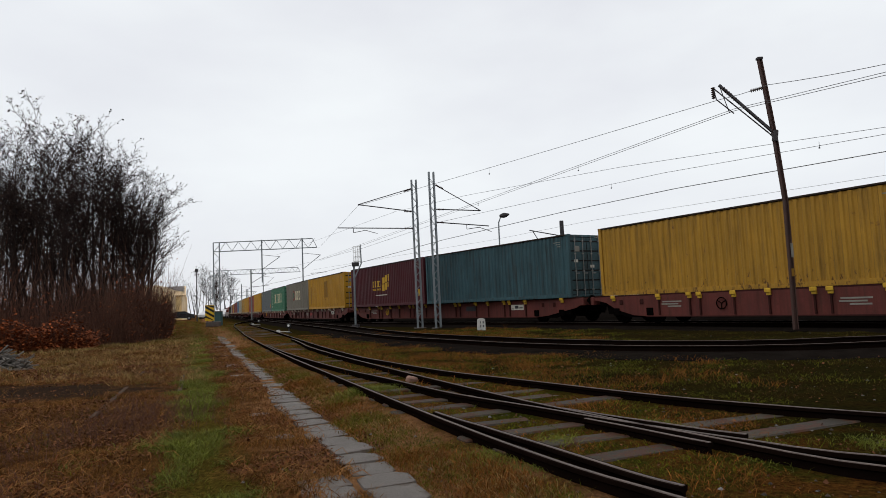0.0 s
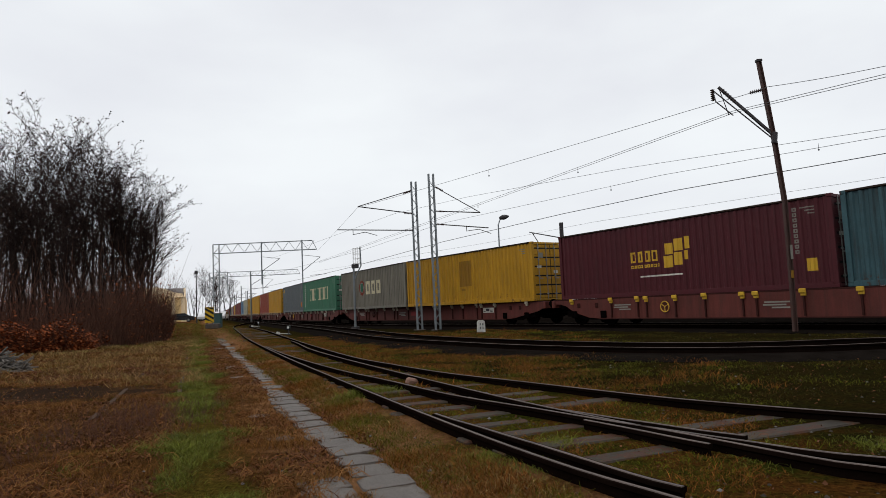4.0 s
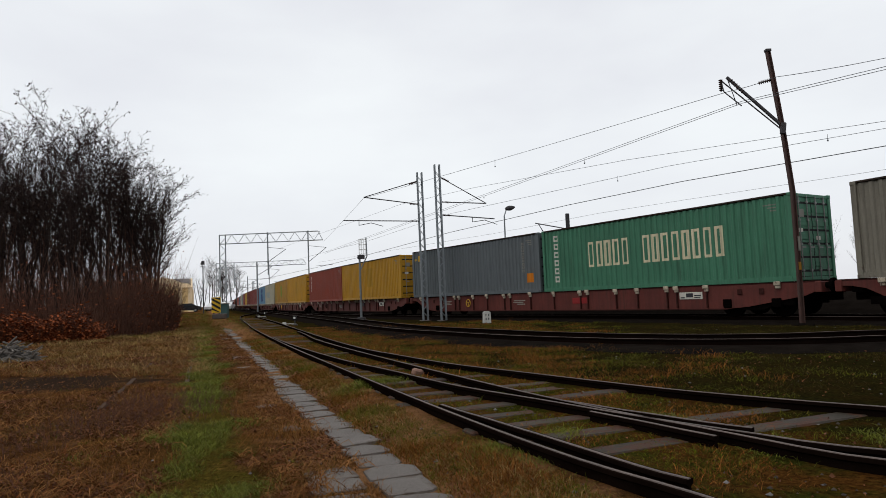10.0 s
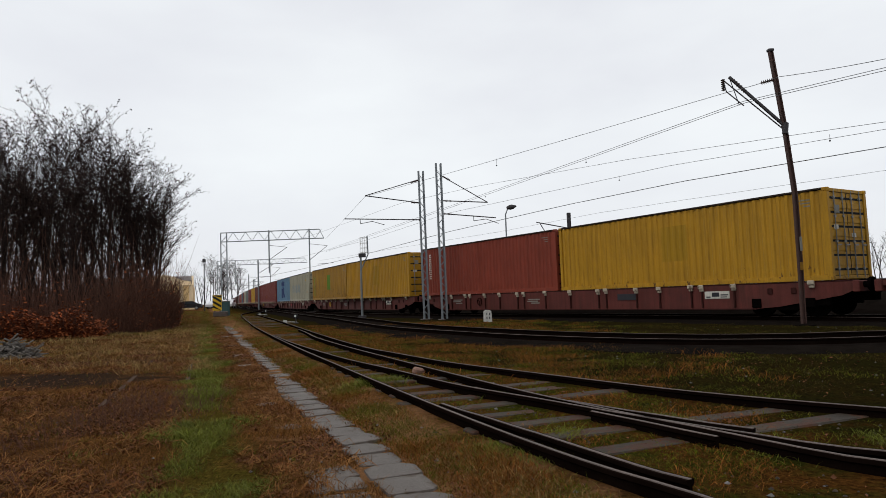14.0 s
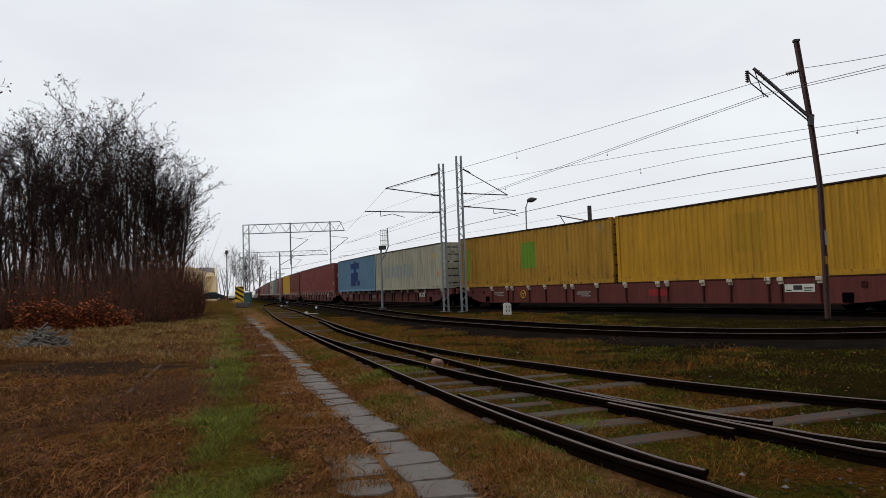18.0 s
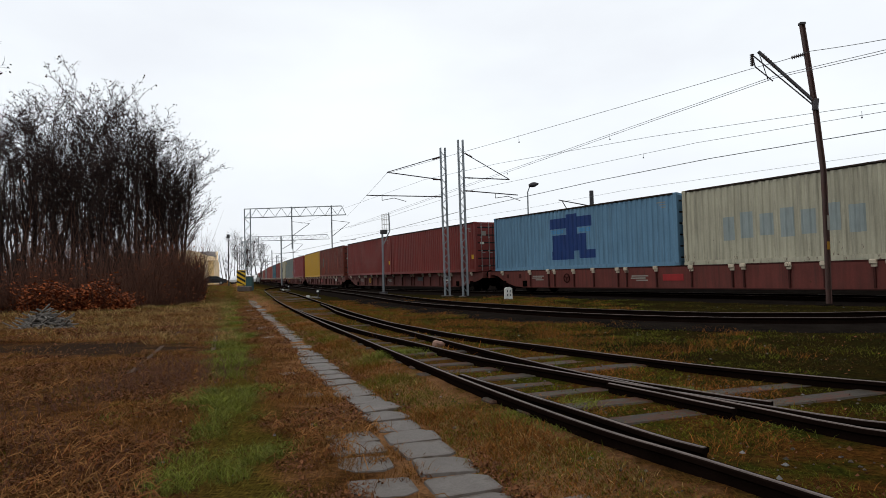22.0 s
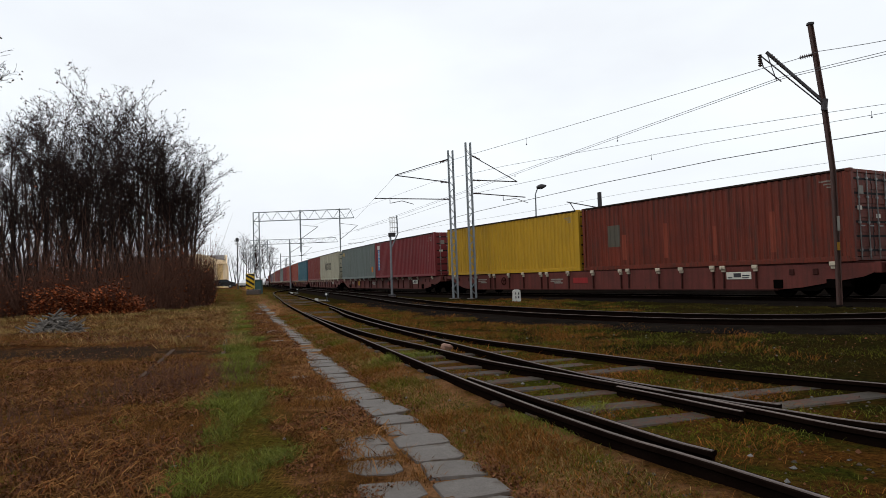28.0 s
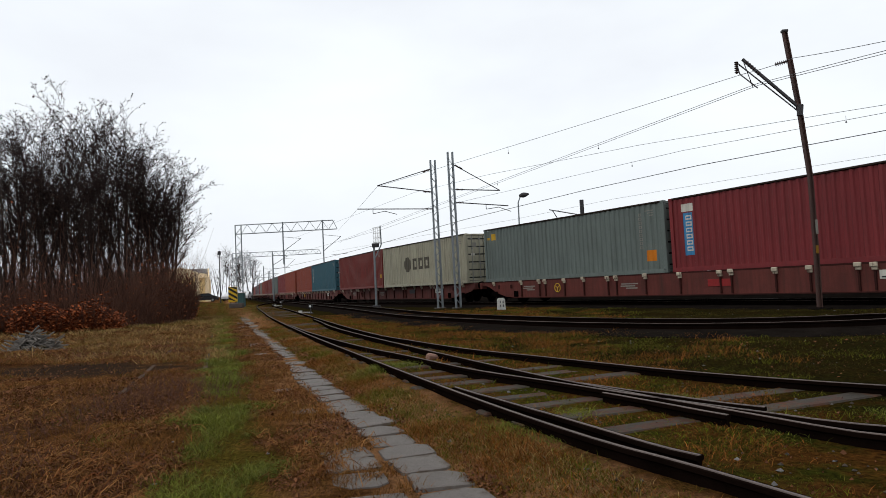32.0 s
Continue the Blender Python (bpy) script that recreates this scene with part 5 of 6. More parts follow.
for dx in (-0.25, 0.25):
    part("post", Shape().box(dx - 0.05, dx + 0.05, 0.04, 0.12, -0.2, 1.6), dark_steel, board)
cab = thing("relay_cabinet", "blue-green relay cabinet by the far track", "cabinet", pose(-23.5, 68, 0.1))
part("body", Shape().box(-0.35, 0.35, -0.3, 0.3, -0.2, 1.25, 0.03), cabinet_paint, cab)
part("roof", Shape().box(-0.4, 0.4, -0.36, 0.36, 1.25, 1.32, 0.02), roof_sheet, cab)

# ---- path of concrete slabs ----
path = thing("slab_path", "narrow path of damp concrete slabs sunk in litter", "path", kind="structure")


def slab_mesh(seed):
    """A slab with worn corners; now and then one is broken off."""
    rnd = random.Random(seed)
    ring = []
    for cx, cy in ((-1, -1), (1, -1), (1, 1), (-1, 1)):
        b = rnd.uniform(0.03, 0.09) if rnd.random() < 0.7 else rnd.uniform(0.14, 0.30)
        jx, jy = cx * rnd.uniform(0.44, 0.5), cy * rnd.uniform(0.44, 0.5)
        ring += [(jx - cx * b, jy), (jx, jy - cy * b)] if cx * cy < 0 else [(jx, jy - cy * b), (jx - cx * b, jy)]
    v = [(x * 0.96, y * 0.96, 0.0) for x, y in ring] + [(x, y, -0.022) for x, y in ring] + [(x, y, -0.12) for x, y in ring]
    f = [tuple(range(8))] + [(r * 8 + k, (r + 1) * 8 + k, (r + 1) * 8 + (k + 1) % 8, r * 8 + (k + 1) % 8) for r in (0, 1) for k in range(8)]
    return mesh_of("slab", v, f)


SLABS = [slab_mesh(500 + k) for k in range(9)]
PATH_LINE = spline([(0.75, 2.0), (0.26, 3.0), (-0.08, 3.87), (-0.47, 5.07), (-1.07, 6.5), (-2.10, 9.0), (-3.97, 14.1), (-6.85, 21.7), (-10.8, 32), (-14.4, 41.5)], 0.42)
for k in range(1, len(PATH_LINE) - 1):
    c, d = PATH_LINE[k], PATH_LINE[k + 1] - PATH_LINE[k - 1]
    d = d / np.linalg.norm(d)
    turn, side = math.degrees(math.atan2(d[1], d[0])) - 90, np.array([d[1], -d[0]])
    near = c[1] < 5.3
    wide = 0.42
    if c[1] > 34 and random.random() < 0.5:
        continue
    for lane, keep in ((0, 1.0 if c[1] < 22 else 0.85), (-1, 0.95 if near else 0.16), (1, 0.25 if near else 0.38)):
        if random.random() > keep:
            continue
        q = c + side * lane * (wide + 0.05) + d * (random.uniform(0.1, 0.3) if lane else 0) + side * random.uniform(-0.03, 0.03)
        sunk = 0.0 if lane == 0 else random.uniform(0.01, 0.05)
        part("slab", random.choice(SLABS), slab_concrete, path, "", pose(q[0], q[1], -0.184 - sunk * 0.25 + random.uniform(-0.008, 0.006), random.uniform(-1.2, 1.2), random.uniform(-1.6, 1.6), turn + random.uniform(-6, 6))
             @ Matrix.Diagonal((wide * (random.uniform(0.92, 1.08) if lane == 0 or near else random.uniform(0.5, 0.9)), 0.43 * (random.uniform(0.9, 1.0) if lane == 0 or near else random.uniform(0.6, 1)), 1, 1)))
old = thing("sunken_track", "old rusty rails almost sunk in the grass", "railway track")
for pts in (((-4.75, 11.7), (-5.46, 13.56), (-7.92, 20.04), (-9.6, 24.5)), ((-4.75, 8.7), (-5.14, 9.78), (-6.5, 13.6), (-7.6, 16.6))):
    part("rail", Shape().add(*sweep(spline(pts, 0.4), RAIL, -0.19)), surface("old_sunken_rail", (0.05, 0.028, 0.016), 0.85, 0.0, 0.4, 3.0, 40.0, 0.3, gloss=0.1), old)


# ---- trees and brush ----
def branch(sh, p, d, length, r, segs, sides, wander, lift, rnd):
    """One tapering crooked branch; gives back points, directions and radii along it."""
    pts = [(p.copy(), d.copy(), r)]
    step = length / segs
    for k in range(segs):
        d = (d + Vector((rnd.uniform(-1, 1), rnd.uniform(-1, 1), rnd.uniform(-1, 1))) * wander + Vector((0, 0, lift))).normalized()
        q = p + d * step
        r2 = r * (1 - (k + 1) / segs * 0.75)
        r1 = r * (1 - k / segs * 0.75)
        sh.tube(p, q, r1, r2, sides, False)
        p = q
        pts.append((p.copy(), d.copy(), r2))
    return pts


def bare_tree(seed, height, stems, spread, leafy=0.0, reach=1.0, lift=0.10, light=False):
    """Trunk mesh, twig mesh and leaf mesh of a bare winter tree: stems that fork into rising limbs, boughs and twigs."""
    rnd = random.Random(seed)
    wood, fine, leaves = Shape(), Shape(), Shape()
    turn = lambda d, out, up: (d + Vector((rnd.uniform(-1, 1), rnd.uniform(-1, 1), 0)).normalized() * out + Vector((0, 0, up))).normalized()
    for s in range(stems):
        a = 2 * math.pi * (s + rnd.random() * 0.7) / stems
        out = rnd.uniform(0.02, spread)
        base = Vector((math.cos(a) * 0.3, math.sin(a) * 0.3, -0.3)) if stems > 1 else Vector((0, 0, -0.3))
        h = height * rnd.uniform(0.74, 1.0)
        main = branch(wood, base, Vector((math.cos(a) * out, math.sin(a) * out, 1)).normalized(), h, height * rnd.uniform(0.0090, 0.0145), 12, 6, 0.075, 0.03, rnd)
        for k in range(5, 13):
            for _ in range(1 if k < 7 or light else rnd.choice((1, 2, 2))):
                p, d, r = main[k]
                limb = branch(wood, p, turn(d, rnd.uniform(0.35, 0.75), 0.1), h * rnd.uniform(0.16, 0.30) * (1.2 - 0.03 * k) * reach, max(0.018, r * 0.55), 6, 4, 0.17, lift, rnd)
                for j in range(2, 7):
                    for _ in range(1 if light else 2):
                        p2, d2, r2 = limb[j]
                        bough = branch(wood, p2, turn(d2, rnd.uniform(0.5, 1.0), 0.15), h * rnd.uniform(0.05, 0.11) * reach, max(0.013, r2 * 0.6), 4, 3, 0.25, 0.04, rnd)
                        for q in range(1, 5):
                            for _ in range(1 if light else rnd.choice((1, 2))):
                                p3, d3, r3 = bough[q]
                                tip = branch(fine, p3, turn(d3, rnd.uniform(0.4, 1.1), 0.1), h * rnd.uniform(0.018, 0.046), 0.0145 if not light else 0.015, 2, 3, 0.3, 0.0, rnd)[-1][0]
                                if rnd.random() < leafy:
                                    for _ in range(rnd.choice((1, 2, 3))):
                                        c = tip + Vector((rnd.uniform(-0.12, 0.12), rnd.uniform(-0.12, 0.12), rnd.uniform(-0.15, 0.05)))
                                        t, z = rnd.uniform(0, 6.28), rnd.uniform(0.04, 0.09)
                                        e1, e2 = Vector((math.cos(t), math.sin(t), rnd.uniform(-0.8, 0.8))) * z, Vector((-math.sin(t), math.cos(t), rnd.uniform(-0.8, 0.8))) * z * 0.7
                                        leaves.add([c - e1, c - e2, c + e1, c + e2], [(0, 1, 2, 3)])
    return wood.mesh("trunk", True), fine.mesh("crown"), leaves.mesh("leaves")


KINDS = [bare_tree(3, 13.0, 2, 0.10, 0.75, 1.1, 0.04), bare_tree(11, 13.0, 3, 0.16, 0.6, 1.2, 0.0), bare_tree(23, 13.0, 2, 0.08, 0.75, 1.25, 0.03), bare_tree(37, 13.0, 2, 0.14, 0.7, 1.2, 0.0),
         bare_tree(41, 12.0, 3, 0.26, 0.5, 1.35, 0.0), bare_tree(43, 13.0, 2, 0.14, 0.1, 1.0, 0.1, True), bare_tree(44, 13.0, 2, 0.18, 0.1, 1.2, 0.1, True)]


def tree(kind, x, y, scale, turn, label):
    wood, fine, leaves = KINDS[kind]
    t = thing("bare_tree", label, "tree", pose(x, y, -0.2, 0, 0, turn) @ Matrix.Scale(scale, 4), "bare trees")
    part("trunk", wood, bark, t)
    part("crown", fine, twig, t)
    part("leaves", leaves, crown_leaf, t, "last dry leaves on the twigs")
    return t


# trees of the thicket: place and height, from its far end by the building to the near left end
FRONT = [(-18.3, 39.6, 10.4), (-18.3, 38.4, 10.9), (-18.4, 37.7, 11.8), (-18.9, 36.3, 13.4), (-20.5, 37.7, 12.8), (-20.0, 34.6, 11.2), (-21.8, 35.8, 11.4), (-21.5, 33.7, 12.1),
         (-22.6, 34.1, 13.0), (-23.8, 34.5, 12.5), (-22.7, 31.7, 11.0), (-22.7, 30.4, 10.8)]
BEHIND = [(-19.4, 43.0, 11.0), (-20.8, 45.4, 12.1), (-22.0, 43.7, 13.6), (-24.0, 43.8, 13.4), (-26.1, 43.8, 13.0), (-26.4, 42.4, 13.2), (-28.3, 40.0, 13.1), (-27.6, 34.2, 12.5), (-23.3, 27.3, 11.8), (-33.5, 48.5, 12.5), (-31.0, 47.0, 12.0), (-35.0, 53.0, 13.0), (-29.0, 47.5, 12.6)]
for x, y, h, turn in ((-18.4, 39.8, 9.4, 40), (-18.2, 37.4, 10.0, 200), (-20.6, 33.2, 9.6, 120), (-18.0, 20.3, 10.6, 75)):
    tree(4, x, y, h / 14.5, turn, "bare spreading tree with crooked limbs at the thicket's edge")
for k, (x, y, h) in enumerate(FRONT + BEHIND):
    tree((k * 7 + k // 3) % 4, x, y, h / 16.2, (k * 77 + (180 if k < 5 else 0)) % 360, "tall bare many-stemmed tree in the dark thicket beside the track")
for x, y, kind, scale, turn in ((-57, 150, 5, 0.75, 20), (-62, 156, 6, 0.7, 90), (-53, 160, 1, 0.75, 150), (-68, 150, 6, 0.8, 60), (-55, 150, 3, 0.8, 10), (-50.5, 146, 4, 0.7, 80), (-52.5, 150, 3, 0.78, 240), (-58.5, 152, 5, 0.75, 200), (-60, 147, 6, 0.7, 140), (-56.5, 158, 5, 0.78, 300)):
    tree(kind, x, y, scale, turn, "bare tree beyond the yellow building")
for k in range(28):
    rnd = random.Random(700 + k)
    u, w = rnd.random(), rnd.uniform(1.0, 7.5)
    x, y = np.interp(u, (0, 0.25, 0.5, 0.75, 1.0), (-23.5, -20.0, -17.8, -17.6, -19.0)), np.interp(u, (0, 0.25, 0.5, 0.75, 1.0), (26.5, 29.0, 32.0, 36.5, 41.5))
    tree(5 + k % 2, x - 0.85 * w, y + 0.5 * w, rnd.uniform(0.34, 0.62), rnd.uniform(0, 360), "young bare tree crowding under the tall ones")
for k in range(34):
    rnd = random.Random(100 + k)
    tree(5 + k % 2, 26 + 2.2 * k + rnd.uniform(-2, 2), 74 + rnd.uniform(-6, 12), rnd.uniform(0.45, 0.62), rnd.uniform(0, 360), "low bare tree in the far wood beyond the train")


def thicket(seed, count, place, height, lean, leafy, thick=1.0):
    """Thin upright brushwood and its leaves."""
    rnd = random.Random(seed)
    rods, leaves = Shape(), Shape()
    for _ in range(count):
        p = Vector(place(rnd))
        h = height * (0.22 + 0.95 * rnd.random() ** 1.7) * (0.65 + 0.6 * noise.noise((p.x * 0.6, p.y * 0.6, 2.0)))
        d = Vector((rnd.uniform(-lean, lean), rnd.uniform(-lean, lean), 1)).normalized()
        q = p + d * h * 0.6
        e = (d + Vector((rnd.uniform(-0.4, 0.4), rnd.uniform(-0.4, 0.4), 0))).normalized()
        rods.tube(p, q, 0.013 * thick, 0.009 * thick, 3, False).tube(q, q + e * h * 0.4, 0.007 * thick, 0.003 * thick, 3, False)
        for _ in range(2):
            s = p + d * h * rnd.uniform(0.2, 0.6)
            rods.tube(s, s + 1.0 * Vector((rnd.uniform(-0.5, 0.5), rnd.uniform(-0.5, 0.5), rnd.uniform(0.1, 0.6))) * h * 0.35, 0.009 * thick, 0.005 * thick, 3, False)
        if rnd.random() < leafy:
            for _ in range(12):
                c = p + d * h * rnd.uniform(0.15, 1.0) + Vector((rnd.uniform(-0.25, 0.25), rnd.uniform(-0.25, 0.25), 0))
                a, s = rnd.uniform(0, 6.28), rnd.uniform(0.035, 0.075)
                e1, e2 = Vector((math.cos(a), math.sin(a), rnd.uniform(-0.7, 0.7))) * s, Vector((-math.sin(a), math.cos(a), rnd.uniform(-0.7, 0.7))) * s * 0.7
                leaves.add([c - e1, c - e2, c + e1, c + e2], [(0, 1, 2, 3)])
    return rods, leaves


BRUSH_LINE = spline([(-22.5, 25.0), (-20.5, 27.2), (-17.8, 28.6), (-16.2, 30.8), (-15.6, 34.2), (-16.2, 38.0), (-17.5, 41.8)], 0.1)


def along_edge(u0, u1, depth):
    """A random spot in the strip of brush before the trees; u runs from the near left end to the far right end."""
    def place(rnd):
        u = max(0.0, min(1.0, rnd.uniform(u0, u1)))
        x, y = BRUSH_LINE[int(u * (len(BRUSH_LINE) - 1))]
        w = depth * rnd.random() ** 1.4
        return (x - 0.85 * w, y + 0.5 * w, -0.25)
    return place


for seed, u0, u1, depth, height, count, leafy, label in (
        (5, 0.0, 1.0, 6.0, 2.9, 6500, 0.05, "brown leafless brushwood below the trees"),
        (6, 0.50, 1.0, 4.0, 4.4, 4000, 0.06, "dense dark brushwood at the wood's end"),
        (7, 0.05, 1.0, 9.0, 6.5, 2600, 0.12, "thin dark saplings crowding between the trunks")):
    rods, leaves = thicket(seed, count, along_edge(u0, u1, depth), height, 0.35, leafy)
    t = thing("brushwood", label, "brushwood", kind="stuff")
    part("rods", rods, brush, t)
    part("leaves", leaves, dead_leaf, t)
rods, leaves = thicket(70, 6500, lambda rnd: (rnd.uniform(-46, -24), rnd.uniform(44, 54), -0.2), 8.5, 0.3, 0.1)
t = thing("brushwood", "grey-brown undergrowth behind the thicket", "brushwood", kind="stuff")
part("rods", rods, brush, t)
part("leaves", leaves, dead_leaf, t)
for k, (u0, depth) in enumerate(((0.235, 1.3), (0.27, 1.5), (0.305, 1.2), (0.35, 0.8))):
    edge = along_edge(u0 - 0.05, u0 + 0.05, depth)
    rods, leaves = thicket(40 + k, 380, lambda rnd: tuple(np.array(edge(rnd)) + (0.75, -0.5, 0.0)), (2.1, 2.3, 2.0, 1.2)[k], 0.4, 1.0)
    t = thing("beech_bush", "bush full of rust-orange withered leaves", "bush", group="withered bushes")
    part("branchwork", rods, brush, t)
    part("foliage", leaves, dead_leaf, t)


# dead herb stems in the rough ground beside the path
for k, (x, y, r, h, count) in enumerate(((-3.7, 8.5, 0.45, 0.42, 260), (-4.4, 7.7, 0.4, 0.36, 200), (-5.6, 7.9, 0.5, 0.34, 200), (-4.3, 5.9, 0.45, 0.30, 160), (-6.9, 15.5, 0.6, 0.5, 200),
                                         (-3.4, 5.1, 0.3, 0.26, 120), (-8.6, 15.0, 0.8, 0.5, 220), (-3.75, 7.8, 0.35, 0.34, 220), (-3.9, 9.3, 0.4, 0.36, 200), (-4.4, 6.8, 0.4, 0.30, 200),
                                         (-2.9, 4.9, 0.35, 0.22, 180), (-5.2, 6.3, 0.5, 0.32, 220), (-2.5, 4.2, 0.3, 0.18, 160), (-3.4, 4.2, 0.35, 0.20, 180), (-4.2, 5.0, 0.4, 0.26, 180))):
    stems, bits = thicket(90 + k, count, lambda rnd: (rnd.gauss(x, r), rnd.gauss(y, r), ground_height(x, y) - 0.02), h, 0.7, 0.0, 0.22)
    ob = part("dead_stems", stems, brush)
    tagged(ob, "clump of dead reddish-brown herb stems", "dead stems", kind="stuff")


# ---- grass, litter and stones ----
def blades(seed, count, place, h0, h1, width, tuft=3):
    """Tufts of a few leaning blades each; longer and broader farther off, where single blades merge."""
    rnd = random.Random(seed)
    v, f = [], []
    for _ in range(count // tuft):
        x0, y0 = place(rnd)
        z = ground_height(x0, y0) - 0.01
        dist = math.hypot(x0, y0)
        tall = (0.85 + 0.9 * noise.noise((x0 * 1.3, y0 * 1.3, seed))) * min(1.0, 0.5 + 0.06 * dist)
        w0, loose = width * (0.8 + dist * 0.05), 0.02 + 0.004 * dist
        for _ in range(tuft):
            x, y = x0 + rnd.gauss(0, loose), y0 + rnd.gauss(0, loose)
            h = max(rnd.uniform(h0, h1) * tall, 0.008)
            w = w0 * rnd.uniform(0.6, 1.3)
            a, b = rnd.uniform(0, 6.28), rnd.uniform(0, 6.28)
            ex, ey = math.cos(a) * w, math.sin(a) * w
            lean = h * rnd.uniform(0.3, 2.2)
            bx, by = math.cos(b) * lean, math.sin(b) * lean
            k = len(v)
            v += [(x - ex, y - ey, z), (x + ex, y + ey, z), (x + ex * 0.7 + bx * 0.4, y + ey * 0.7 + by * 0.4, z + h * 0.65), (x - ex * 0.7 + bx * 0.4, y - ey * 0.7 + by * 0.4, z + h * 0.65), (x + bx, y + by, z + h)]
            f += [(k, k + 1, k + 2, k + 3), (k + 3, k + 2, k + 4)]
    return mesh_of("blades", v, f)


PATH_AT = [float(np.interp(k * 0.1, PATH_LINE[:, 1], PATH_LINE[:, 0])) for k in range(800)]


NEAR_AT = [float(np.interp(k * 0.1, RAIL_C[:, 1], RAIL_C[:, 0])) for k in range(800)]
near_rail_x = lambda y: NEAR_AT[int(y * 10)]


def on_path(x, y):
    d = x - PATH_AT[int(y * 10)]
    ragged = 0.07 * noise.noise((x * 5.0, y * 5.0, 60.0))
    return -0.17 + ragged < d < 0.17 + ragged or (y < 5.3 and -0.58 < d < 0 and noise.noise((x * 2.5, y * 2.5, 60.0)) > -0.1)


RAIL_CELLS = set()
for line in (RAIL_A, RAIL_B, RAIL_B2, RAIL_C):
    for p, q in zip(line[:-1], line[1:]):
        if p[1] < 26:
            for u in (0.0, 0.2, 0.4, 0.6, 0.8):
                c = p + (q - p) * u
                for i in (-1, 0, 1):
                    for j in (-1, 0, 1):
                        RAIL_CELLS.add((int(c[0] * 11 + 500) + i, int(c[1] * 11) + j))


def near_rail(x, y):
    return (int(x * 11 + 500), int(y * 11)) in RAIL_CELLS


def muddy(x, y):
    """The bare wet wheel track that comes in from the left."""
    return ((x + 9.3) * 0.24) ** 2 + ((y - 12.2 + 0.12 * (x + 8)) * 0.72) ** 2 + 0.9 * noise.noise((x * 0.8, y * 0.8, 40.0)) < 1.0


def field(y0, y1, x_lo, x_hi, power=1.6, keep=None, clump=None):
    """Random spots, thicker near the viewer; x limits widen with distance."""
    def place(rnd):
        while True:
            y = y0 + (y1 - y0) * rnd.random() ** power
            x = rnd.uniform(x_lo(y), x_hi(y))
            if on_path(x, y) or (keep and not keep(x, y)) or (x < -4 and muddy(x, y) and rnd.random() < 0.93):
                continue
            if clump is not None and noise.noise((x * 0.9, y * 0.9, clump)) + 0.25 * noise.noise((x * 3.1, y * 3.1, clump)) < rnd.uniform(-0.2, 0.3):
                continue
            if (int(x * 14 + 700), int(y * 14)) in SLEEPER_CELLS and rnd.random() < 0.6:
                continue
            if y < 24 and near_rail(x, y):
                continue
            return x, y
    return place


